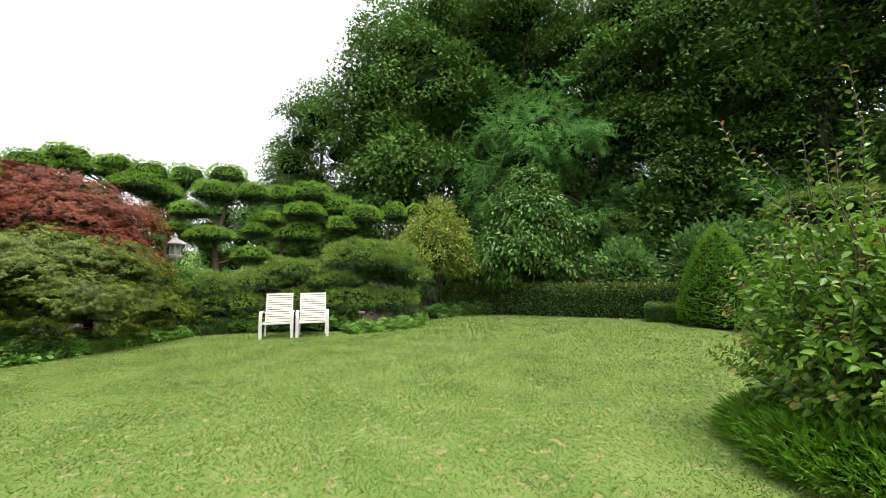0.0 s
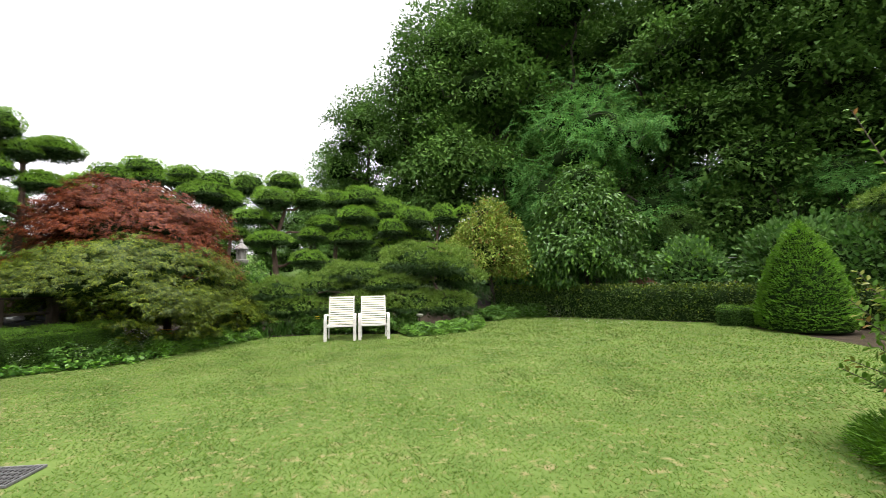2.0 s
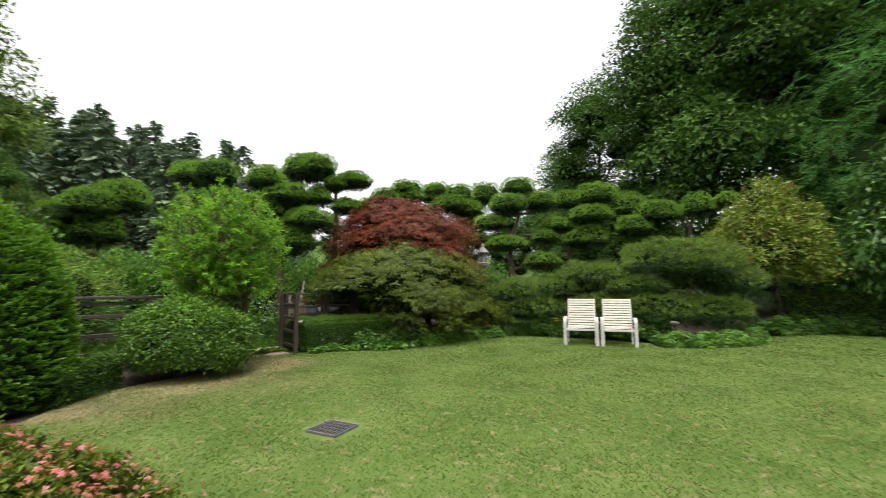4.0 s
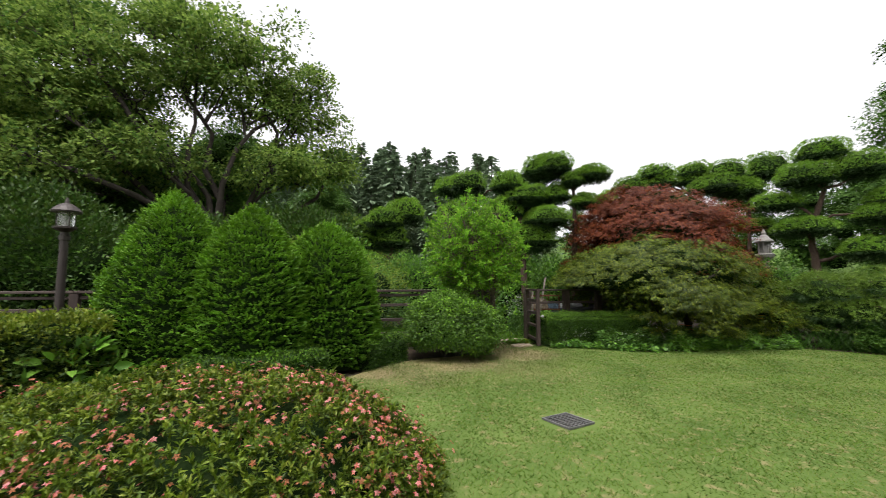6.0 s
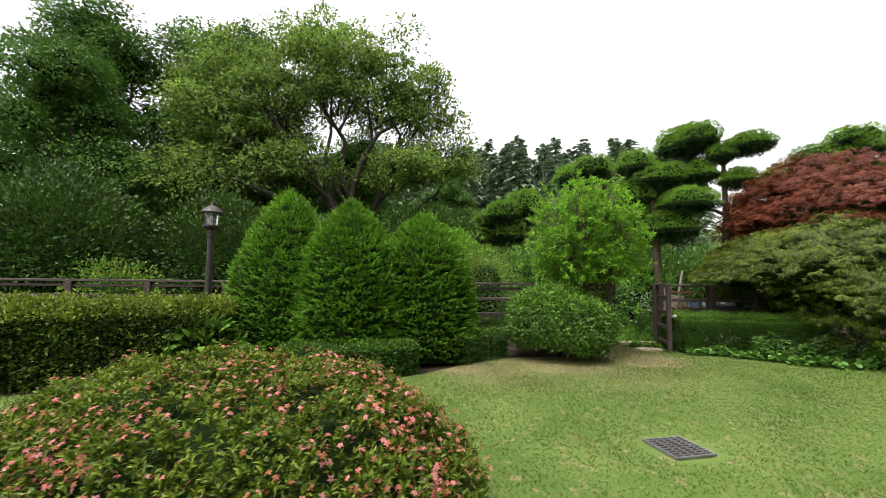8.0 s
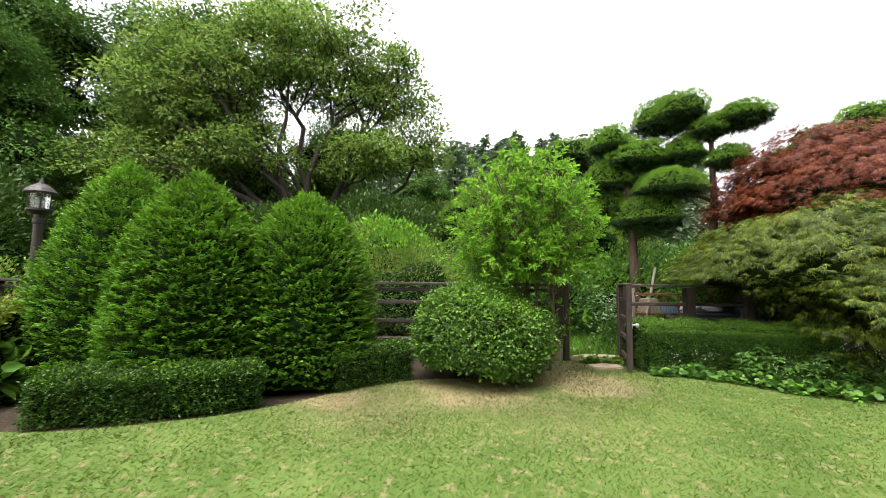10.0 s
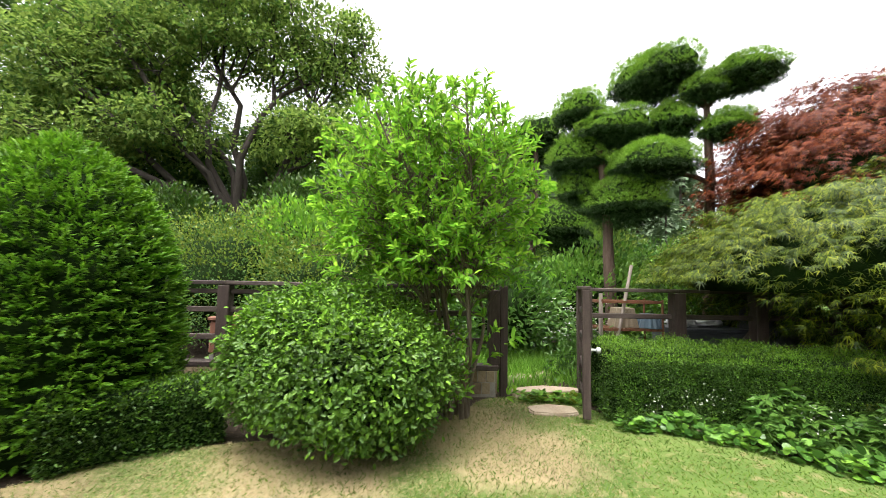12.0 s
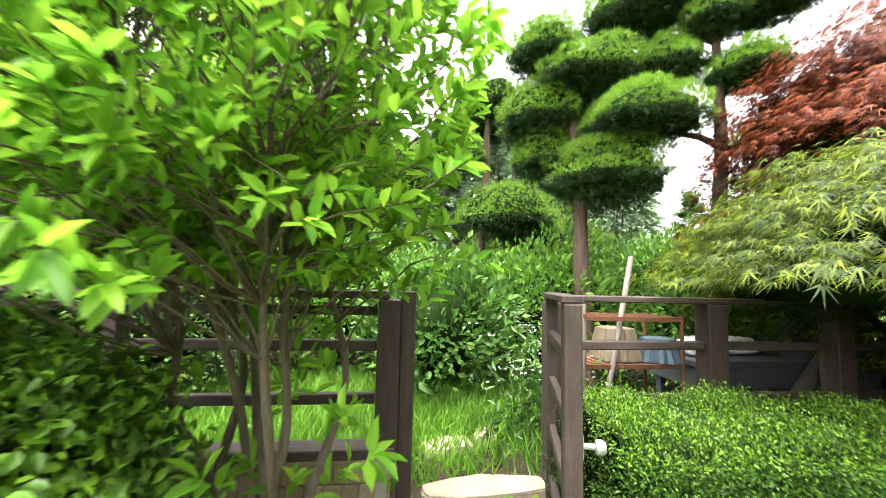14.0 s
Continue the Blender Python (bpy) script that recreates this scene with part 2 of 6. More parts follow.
STONE = grain_mat("granite", [(0.12, 0.115, 0.105), (0.19, 0.185, 0.17), (0.26, 0.25, 0.235)], 9, rough=0.9, bump=0.6, fine=120)
SLAB = grain_mat("sandstone_slab", [(0.20, 0.155, 0.10), (0.29, 0.235, 0.165), (0.37, 0.31, 0.235)], 5, rough=0.9, bump=0.7, fine=60, obrand=0.15)
BRICK = grain_mat("tan_brick", [(0.15, 0.11, 0.06), (0.21, 0.16, 0.095), (0.27, 0.22, 0.14)], 9, rough=0.9, bump=0.5, fine=70, obrand=0.3)
REDBRICK = grain_mat("red_brick", [(0.20, 0.09, 0.06), (0.30, 0.14, 0.10)], 9, rough=0.9, bump=0.5, fine=70, obrand=0.3)
MORTAR = grain_mat("mortar", [(0.22, 0.20, 0.17), (0.32, 0.30, 0.26)], 20, rough=0.95, bump=0.5)
BRONZE = grain_mat("bronze_paint", [(0.028, 0.022, 0.02), (0.05, 0.04, 0.036)], 10, rough=0.5, bump=0.1, metal=0.2)
STEEL = grain_mat("galvanised_steel", [(0.30, 0.30, 0.30), (0.50, 0.50, 0.50)], 18, rough=0.55, bump=0.2, metal=0.6)
RUST = grain_mat("rusty_wire", [(0.07, 0.028, 0.012), (0.16, 0.065, 0.028)], 20, rough=0.9, bump=0.4)
GRATE = grain_mat("dull_steel", [(0.10, 0.10, 0.10), (0.20, 0.20, 0.20)], 18, rough=0.6, bump=0.2, metal=0.4)
IRON = grain_mat("black_iron", [(0.015, 0.015, 0.015), (0.035, 0.033, 0.03)], 18, rough=0.6, bump=0.2, metal=0.3)
BLACK = grain_mat("pit_shade_and_stake", [(0.01, 0.01, 0.008), (0.02, 0.02, 0.016)], 6, rough=0.95, bump=0.0)
BLUEPOT = grain_mat("blue_plastic", [(0.03, 0.055, 0.075), (0.055, 0.09, 0.115)], 7, rough=0.5, bump=0.1)
OLIVE = grain_mat("striped_planter", [(0.10, 0.075, 0.05), (0.20, 0.17, 0.11)], 6, rough=0.7, bump=0.2)
SHEET = grain_mat("white_sheeting", [(0.32, 0.32, 0.32), (0.48, 0.48, 0.48)], 9, rough=0.6, bump=0.4)
TARP = grain_mat("dark_tarp", [(0.03, 0.035, 0.04), (0.06, 0.065, 0.07)], 5, rough=0.6, bump=0.4)
WEATHERED = grain_mat("weathered_pole", [(0.14, 0.115, 0.095), (0.24, 0.21, 0.175)], 5, (8, 8, 1), 0.8, 0.4)
TERRA = grain_mat("terracotta", [(0.12, 0.05, 0.03), (0.18, 0.08, 0.05)], 6, rough=0.8, bump=0.2)


def glass_mat():
    m, n, l, b = shader("lamp_glass")
    b.inputs["Transmission Weight"].default_value, b.inputs["Roughness"].default_value = 0.85, 0.25
    b.inputs["Base Color"].default_value = (0.85, 0.88, 0.86, 1)
    return m


GLASS = glass_mat()


# ---- mesh helpers ----
BASE = {}
LOOSE = ("foliage", "crown", "inner_crown", "inner_foliage", "twig_mass", "stem_tangle", "blossom", "new_growth", "leaf_tuft", "flower_haze")


def thing(name, at, label, category, group="", kind=""):
    ob = new(name)
    ob.empty_display_size = 0.1
    ob.location = at
    BASE[ob.name] = np.array(at, float)
    return tagged(ob, label, category, group, kind)


def raw(name, V, F, mats, mi=None, smooth=False):
    me = bpy.data.meshes.new(name)
    V, F = np.asarray(V, np.float32), np.asarray(F, np.int32)
    n, k = F.shape
    me.vertices.add(len(V))
    me.vertices.foreach_set("co", V.ravel())
    me.loops.add(n * k)
    me.loops.foreach_set("vertex_index", F.ravel())
    me.polygons.add(n)
    me.polygons.foreach_set("loop_start", np.arange(0, n * k, k, dtype=np.int32))
    for m in (mats if isinstance(mats, (list, tuple)) else [mats]):
        me.materials.append(m)
    if mi is not None:
        me.polygons.foreach_set("material_index", np.asarray(mi, np.int32))
    if smooth:
        me.polygons.foreach_set("use_smooth", np.ones(n, bool))
    me.update(calc_edges=True)
    return me


def add(name, geo, mats, parent=None, label="", mi=None, smooth=False):
    """A mesh part, given in world coordinates, under its thing."""
    V, F = geo
    base = BASE[parent.name] if parent else np.zeros(3)
    ob = new(name, raw(name, np.asarray(V) - base, F, mats, mi, smooth))
    BASE[ob.name] = base
    if parent:
        ob.parent = parent
    return tagged(ob, label, kind="stuff" if name in LOOSE else "")


def part(name, bm, material, parent=None, label=""):
    me = bpy.data.meshes.new(name)
    if parent:
        bmesh.ops.translate(bm, verts=bm.verts, vec=-Vector(BASE[parent.name]))
    bm.to_mesh(me)
    bm.free()
    me.materials.append(material)
    ob = new(name, me)
    BASE[ob.name] = BASE[parent.name] if parent else np.zeros(3)
    if parent:
        ob.parent = parent
    return tagged(ob, label)


def box(size, m, bevel=0.005):
    bm = bmesh.new()
    bmesh.ops.create_cube(bm, size=1.0)
    bmesh.ops.scale(bm, vec=size, verts=bm.verts)
    if bevel:
        bmesh.ops.bevel(bm, geom=bm.edges[:], offset=bevel, segments=1, affect="EDGES")
    bmesh.ops.transform(bm, matrix=m, verts=bm.verts)
    return bm


def lathe(profile, at, sides=20, m=None):
    """A turned shape: (radius, height) from the foot up."""
    bm = bmesh.new()
    rings = []
    for r, z in profile:
        rings.append([bm.verts.new((r * math.cos(2 * math.pi * i / sides), r * math.sin(2 * math.pi * i / sides), z)) for i in range(sides)])
    for a, b in zip(rings, rings[1:]):
        for i in range(sides):
            bm.faces.new((a[i], a[(i + 1) % sides], b[(i + 1) % sides], b[i]))
    bm.faces.new(rings[0][::-1])
    bm.faces.new(rings[-1])
    bmesh.ops.transform(bm, matrix=m or Matrix.Translation(at), verts=bm.verts)
    return bm


def unit(a):
    return a / np.maximum(np.linalg.norm(a, axis=-1, keepdims=True), 1e-9)


def dirs(n):
    return unit(rng.normal(size=(n, 3)))


def tube(pts, radii, sides=7, rough=0.0):
    """A tapered limb along points."""
    pts, radii = np.asarray(pts, float), np.asarray(radii, float)
    tan = unit(np.gradient(pts, axis=0))
    ref = np.array([0.31, 0.95, 0.05])
    s = unit(np.cross(tan, ref))
    u = np.cross(tan, s)
    a = np.linspace(0, 2 * np.pi, sides, endpoint=False)
    ring = s[:, None] * np.cos(a)[None, :, None] + u[:, None] * np.sin(a)[None, :, None]
    rr = radii[:, None] * (1 + rough * rng.normal(size=(len(pts), sides)))
    V = (pts[:, None] + ring * rr[..., None]).reshape(-1, 3)
    F = []
    for i in range(len(pts) - 1):
        for j in range(sides):
            F.append((i * sides + j, i * sides + (j + 1) % sides, (i + 1) * sides + (j + 1) % sides, (i + 1) * sides + j))
    return V, np.array(F)


def join(geos):
    Vs, Fs, o = [], [], 0
    for V, F in geos:
        Vs.append(V)
        Fs.append(np.asarray(F) + o)
        o += len(V)
    return np.concatenate(Vs), np.concatenate(Fs)


def limb(a, b, r0, r1, bend=0.15, k=6, sides=6):
    """A crooked limb from a to b."""
    a, b = np.asarray(a, float), np.asarray(b, float)
    t = np.linspace(0, 1, k)[:, None]
    ln = np.linalg.norm(b - a)
    p = a + (b - a) * t + np.sin(t * np.pi) * (rng.normal(size=3) * bend * ln * 0.5 + UP * bend * ln * 0.3)
    p[1:-1] += rng.normal(size=(k - 2, 3)) * ln * 0.02
    return tube(p, r0 + (r1 - r0) * t[:, 0] ** 0.8, sides, 0.06)


# ---- leaf shapes: along, across, out of the leaf's plane ----
KITE = (np.array([(0, 0, 0), (0.45, -0.5, 0.10), (1, 0, -0.06), (0.45, 0.5, 0.10)]), np.array([(0, 1, 2), (0, 2, 3)]))
OVAL = (np.array([(0, 0, 0), (0.28, -0.44, 0.10), (0.68, -0.40, 0.08), (1, 0, -0.10), (0.68, 0.40, 0.08), (0.28, 0.44, 0.10)]),
        np.array([(0, 1, 2), (0, 2, 3), (0, 3, 4), (0, 4, 5)]))
STRAP = (np.array([(0, -0.5, 0), (0, 0.5, 0), (0.5, -0.45, 0.22), (0.5, 0.45, 0.22), (1, 0, -0.05)]), np.array([(0, 2, 3), (0, 3, 1), (2, 4, 3)]))
SPIKE = (np.array([(0, -0.5, 0), (0, 0.5, 0), (1, 0, 0)]), np.array([(0, 1, 2)]))


def fan(angles, width, lens, lift=0.0):
    V, F = [], []
    for a, q in zip(angles, lens):
        c, s = math.cos(a), math.sin(a)
        i = len(V)
        V += [(0, 0, 0), (0.5 * q * c + width * s, 0.5 * q * s - width * c, lift), (q * c, q * s, -0.15 * q), (0.5 * q * c - width * s, 0.5 * q * s + width * c, lift)]
        F += [(i, i + 1, i + 2), (i, i + 2, i + 3)]
    return np.array(V), np.array(F)




def lobes(angles, width, lens):
    V, F = [], []
    for a, q in zip(angles, lens):
        c, s = math.cos(a), math.sin(a)
        i = len(V)
        V += [(0.1 * q * c + width * s, 0.1 * q * s - width * c, 0), (q * c, q * s, -0.18 * q), (0.1 * q * c - width * s, 0.1 * q * s + width * c, 0)]
        F.append((i, i + 1, i + 2))
    return np.array(V), np.array(F)


LACY = lobes([-1.0, -0.45, 0.0, 0.5, 1.05], 0.055, [0.65, 0.85, 1.0, 0.85, 0.6])
ROSETTE = fan([-2.4, -1.2, 0.0, 1.2, 2.4], 0.20, [0.8, 0.9, 1.0, 0.9, 0.8], 0.1)
BLOSSOM = fan([0, 1.257, 2.513, 3.77, 5.027], 0.30, [1, 1, 1, 1, 1], 0.12)


def frond(pairs, w):
    V, F = [], []
    for i in range(pairs):
        t = (i + 0.6) / pairs
        for sgn in (-1, 1):
            k = len(V)
            r = 0.5 * math.sin(math.pi * (0.2 + 0.7 * t))
            V += [(t, 0, 0), (t + 0.05 + w, sgn * r * 0.5, 0.02), (t + 0.12, sgn * r, -0.05), (t + 0.02 - w * 0.4, sgn * r * 0.5, 0.02)]
            F += [(k, k + 1, k + 2), (k, k + 2, k + 3)]
    return np.array(V), np.array(F)


FROND = frond(5, 0.06)


def tuft(n, spread, width=0.055):
    r = np.random.default_rng(5)
    V, F = [], []
    for i in range(n):
        a, e = 2 * math.pi * i / n + r.uniform(-0.3, 0.3), spread * r.uniform(0.3, 1.0)
        d = np.array([math.cos(e), math.sin(e) * math.cos(a), math.sin(e) * math.sin(a)])
        s = np.cross(d, [0.3, 0.5, 0.8])
        s = s / np.linalg.norm(s) * width
        V += [tuple(-s), tuple(s), tuple(d)]
        F.append((3 * i, 3 * i + 1, 3 * i + 2))
    return np.array(V), np.array(F)


TUFT = tuft(6, 0.95)
FINE = tuft(9, 1.0, 0.035)
CHIP = (np.array([(0, 0, 0), (0.62, -0.62, 0.10), (1, 0.42, -0.06)]), np.array([(0, 1, 2)]))


def leaves(P, D, N, L, W, shape):
    """Leaves of one shape at P, pointing along D, facing N."""
    tv, tf = shape
    n = len(P)
    L, W = np.broadcast_to(L, n), np.broadcast_to(W, n)
    D = unit(D)
    S = unit(np.cross(N, D))
    N = np.cross(D, S)
    V = (P[:, None] + D[:, None] * (tv[None, :, 0, None] * L[:, None, None]) + S[:, None] * (tv[None, :, 1, None] * W[:, None, None])
         + N[:, None] * (tv[None, :, 2, None] * L[:, None, None]))
    F = tf[None] + (np.arange(n) * len(tv))[:, None, None]
    return V.reshape(-1, 3), F.reshape(-1, 3)


def facing(out, up=0.5, mess=0.6):
    return unit(out * 0.5 + UP * up + dirs(len(out)) * mess)


def lumps(d, k, amp, seed):
    """A bumpy factor for directions d."""
    r = np.random.default_rng(seed)
    f = np.zeros(len(d))
    for _ in range(7):
        f += np.cos(d @ (r.normal(size=3) * k) + r.uniform(0, 6.3))
    return 1 + amp * f / 3.5


def blob(n, c, r, shell=0.35, amp=0.12, low=-1.0, seed=0, k=3.0):
    """Points in the outer shell of a bumpy ellipsoid, and the way out at each."""
    d = dirs(int(n * 2.2) if low > -0.9 else n)
    d = d[d[:, 2] > low][:n]
    f = lumps(d, k, amp, seed) * (1 - shell * rng.random(len(d)) ** 1.6)
    r = np.asarray(r, float)
    return np.asarray(c) + d * r * f[:, None], unit(d / r)


def sprays(P, N, k, s, flat=0.6):
    """k leaf places round each point."""
    Q = np.repeat(P, k, 0)
    o = rng.normal(size=(len(Q), 3)) * s
    o[:, 2] *= flat
    return Q + o, unit(np.repeat(N, k, 0) + unit(o) * 0.6)


def solid(c, r, amp=0.12, seed=0, k=3.0, low=-1.0, res=24):
    """A bumpy closed body."""
    V, F = [], []
    for i in range(res // 2 + 1):
        for j in range(res):
            th, ph = math.pi * i / (res // 2), 2 * math.pi * j / res
            V.append((math.sin(th) * math.cos(ph), math.sin(th) * math.sin(ph), max(low, math.cos(th))))
    V = np.array(V)
    f = lumps(unit(V), k, amp, seed)
    for i in range(res // 2):
        for j in range(res):
            a, b = i * res + j, i * res + (j + 1) % res
            F.append((a, a + res, b + res, b))
    return np.asarray(c) + V * np.asarray(r) * f[:, None], np.array(F)


def inside(P, poly):
    """Which of the points lie in a polygon."""
    x, y = P[:, 0], P[:, 1]
    ins = np.zeros(len(P), bool)
    q = np.asarray(poly)
    for (x0, y0), (x1, y1) in zip(q, np.roll(q, -1, 0)):
        hit = ((y0 > y) != (y1 > y)) & (x < (x1 - x0) * (y - y0) / ((y1 - y0) or 1e-9) + x0)
        ins ^= hit
    return ins


def smooth_line(pts, k=6):
    """A rounded line through points."""
    p = np.asarray(pts, float)
    q = np.concatenate([p[:1] * 2 - p[1:2], p, p[-1:] * 2 - p[-2:-1]])
    out = []
    for i in range(1, len(q) - 2):
        for t in np.linspace(0, 1, k, endpoint=False):
            out.append(0.5 * ((2 * q[i]) + (q[i + 1] - q[i - 1]) * t + (2 * q[i - 1] - 5 * q[i] + 4 * q[i + 1] - q[i + 2]) * t ** 2
                              + (3 * q[i] - q[i - 1] - 3 * q[i + 1] + q[i + 2]) * t ** 3))
    out.append(q[-2])
    return np.array(out)


# ---- the ground ----
def smoothstep(a):
    a = np.clip(a, 0, 1)
    return a * a * (3 - 2 * a)


def height(x, y):
    """The land: level garden, a meadow that rises beyond, wooded banks, the one behind the wood added to block low sky
    light.
    """
    r = np.hypot(x, y)
    h = np.degrees(np.arctan2(-x, y))
    z = 5.5 * smoothstep((r - 24) / 45) + 7 * smoothstep((r - 32) / 40) * np.exp(-((h - 80) / 26) ** 2)
    # unseen bank added behind the wood to block sky light at the horizon
    return z + 7 * smoothstep((r - 25) / 20) * np.exp(-((h + 35) / 32) ** 2)


line = np.concatenate([-np.geomspace(20, 900, 26)[::-1], np.linspace(-19, 19, 39), np.geomspace(20, 900, 26)])
gx, gy = np.meshgrid(line, line)
gn = len(line)
gi = np.arange((gn - 1) * (gn - 1))
gi = gi // (gn - 1) * gn + gi % (gn - 1)
ground = add("ground", (np.stack([gx.ravel(), gy.ravel(), height(gx, gy).ravel()], 1), np.stack([gi, gi + 1, gi + gn + 1, gi + gn], 1)), SOIL, smooth=True)
tagged(ground, "dark garden earth that turns into a rising green meadow", "ground", kind="structure")

# the lawn's outline, from the gate round by the beds, the hedge, the house side and the clipped cones
EDGE = smooth_line([(-8.86, 4.6), (-8.8, 5.1), (-8.12, 5.45), (-7.85, 5.95), (-7.2, 6.45), (-6.75, 7.15), (-6.75, 8.0), (-6.4, 9.2), (-6.2, 10.0), (-5.0, 10.55), (-3.2, 10.7),
                    (-1.9, 10.9), (-0.9, 11.9), (-0.7, 13.1), (0.1, 14.8), (1.6, 15.2), (3.2, 14.4), (4.6, 13.6), (6.0, 12.8), (6.3, 11.4), (6.5, 9.4), (6.3, 6.0),
                    (6.0, 0.0), (4.0, -5.0), (-3.0, -6.0), (-4.9, -4.0), (-5.5, -2.9), (-5.9, -1.9), (-5.7, -0.8), (-6.05, 0.3), (-6.5, 0.95), (-7.3, 1.7), (-7.6, 2.5),
                    (-7.7, 3.3), (-8.25, 3.9), (-8.8, 4.25), (-8.86, 4.6)], 5)[:-1]
ne = len(EDGE)
bm = bmesh.new()
top = [bm.verts.new((x, y, 0.018)) for x, y in EDGE]
foot = [bm.verts.new((x, y, -0.05)) for x, y in EDGE]
bm.faces.new(top)
for i in range(ne):
    bm.faces.new((foot[i], foot[(i + 1) % ne], top[(i + 1) % ne], top[i]))
bmesh.ops.triangulate(bm, faces=bm.faces[:])
lawn = tagged(part("lawn", bm, TURF), "mown garden lawn with yellowish dry patches and bare edges", "lawn", kind="structure")


def near_bare(P):
    f = np.ones(len(P))
    for (bx, by), r in (((-7.6, 2.6), 0.9), ((-8.0, 4.0), 0.7), ((-6.6, 1.5), 0.6), ((-5.9, -2.6), 0.6), ((-7.0, 2.9), 0.7), ((-7.4, 4.3), 0.6)):
        f = np.minimum(f, np.clip((np.hypot(P[:, 0] - bx, P[:, 1] - by) - r * 0.5) / (r * 0.9), 0.55, 1))
    return f


def shade(P):
    return near_bare(P) * (np.hypot(P[:, 0] + 3.95, P[:, 1] - 2.77) > 0.28)


def reach(P):
    """Thick grass near the walk, thinner far off."""
    d = np.minimum(np.hypot(P[:, 0] + 1.5, P[:, 1] - 2.5), np.hypot(P[:, 0] + 5, P[:, 1] - 4.5))
    return np.clip(1.35 - d / 6.5, 0.22, 1)


P = np.stack([rng.uniform(-8.9, 7, 1100000), rng.uniform(-6, 15.6, 1100000), np.full(1100000, 0.016)], 1)
P = P[inside(P, EDGE)]
P = P[rng.random(len(P)) < shade(P) * reach(P)]
patch = 0.5 + 0.5 * np.sin(P[:, 0] * 2.3 + np.sin(P[:, 1] * 1.7) * 2) * np.sin(P[:, 1] * 2.9 + np.sin(P[:, 0] * 1.3) * 2)
far = 1 / np.sqrt(reach(P))
grass = add("lawn_grass", leaves(P, unit(UP * 0.6 + dirs(len(P)) * np.array([1, 1, 0.3])), dirs(len(P)), rng.uniform(0.022, 0.045, len(P)) * (0.75 + 0.4 * patch) * far ** 0.5,
                                 0.0055 * far * rng.uniform(0.7, 1.3, len(P)), SPIKE), GRASS)
tagged(grass, "short green mown grass blades with some straw", "grass", kind="stuff")

# dry straw where the turf is worn
P = []
for (bx, by), r in (((-7.6, 2.6), 0.8), ((-8.0, 4.0), 0.6), ((-6.7, 1.5), 0.55), ((-5.9, -2.6), 0.55), ((-7.2, 2.2), 0.7), ((-7.6, 3.6), 0.6), ((-8.4, 4.4), 0.5), ((-6.9, 3.0), 0.7), ((-6.2, 1.9), 0.6), ((-7.3, 4.5), 0.5), ((-6.2, 3.6), 0.7)):
    P.append(np.concatenate([rng.normal(size=(8000, 2)) * r * 0.65 + (bx, by), np.full((8000, 1), 0.016)], 1))
P = np.concatenate(P)
n = 130000
Q = np.stack([rng.uniform(-8.8, 6.5, n), rng.uniform(-5, 14, n), np.full(n, 0.017)], 1)
f = np.sin(Q[:, 0] * 5.3 + 2 * np.sin(Q[:, 1] * 2.1)) * np.sin(Q[:, 1] * 4.7 + 2 * np.sin(Q[:, 0] * 1.9 + 1)) + 0.6 * np.sin(Q[:, 0] * 11.3 + Q[:, 1] * 7.1) * np.sin(Q[:, 1] * 12.7 - Q[:, 0] * 4.3)
Q = Q[rng.random(n) < np.clip((f - 0.35) * 1.4, 0.03, 0.9) * reach(Q)]
P = np.concatenate([P, Q])
P = P[inside(P, EDGE)]
tagged(add("dry_grass", leaves(P, unit(UP * 0.25 + dirs(len(P)) * np.array([1, 1, 0.2])), UP + dirs(len(P)) * 0.5, rng.uniform(0.02, 0.05, len(P)), 0.005, SPIKE), STRAW), "dry straw-coloured grass on worn and patchy turf", "grass", kind="stuff")

# ---- fence, gate and low wall ----
FX = -9.0
fence_l = thing("garden_fence", (FX, 4.4, 0), "dark brown timber rail fence on a low tan brick wall", "fence", "timber fence runs")
fence_r = thing("garden_fence", (FX - 0.05, 5.42, 0), "dark brown timber rail fence behind a clipped box hedge", "fence", "timber fence runs")


def post(parent, x, y, h=1.2, w=0.11, z0=-0.05):
    return part("post", box((w, w, h - z0), pose(x, y, (h + z0) / 2), 0.008), TIMBER, parent)


def rail(parent, x0, y0, x1, y1, z, hgt=0.06, dep=0.05, name="rail"):
    ln, a = math.hypot(x1 - x0, y1 - y0), math.degrees(math.atan2(y1 - y0, x1 - x0)) - 90
    return part(name, box((dep, ln, hgt), pose((x0 + x1) / 2, (y0 + y1) / 2, z, 0, 0, a), 0.006), TIMBER_Y, parent)


LY = [4.37 - 1.5 * i for i in range(9)]
for i, y in enumerate(LY):
    post(fence_l, FX, y, 1.17, 0.13, 0.30)
for a, b in zip(LY, LY[1:]):
    for z in (0.60, 0.90):
        rail(fence_l, FX, a - 0.068, FX, b + 0.068, z)
    rail(fence_l, FX, a, FX, b + 0.004, 1.195, 0.045, 0.13, "top_rail")
    rail(fence_l, FX, a - 0.068, FX, b + 0.068, 1.10, 0.05)
    rail(fence_l, FX, a + 0.05, FX, b + 0.054, 0.315, 0.055, 0.17, "sill")
post(fence_l, FX + 0.02, 4.48, 1.22, 0.085, -0.05)
RY = [5.42, 6.5, 7.45, 8.45, 9.45, 10.45, 11.45]
for y in RY:
    post(fence_r, FX - 0.05, y, 1.17, 0.14)
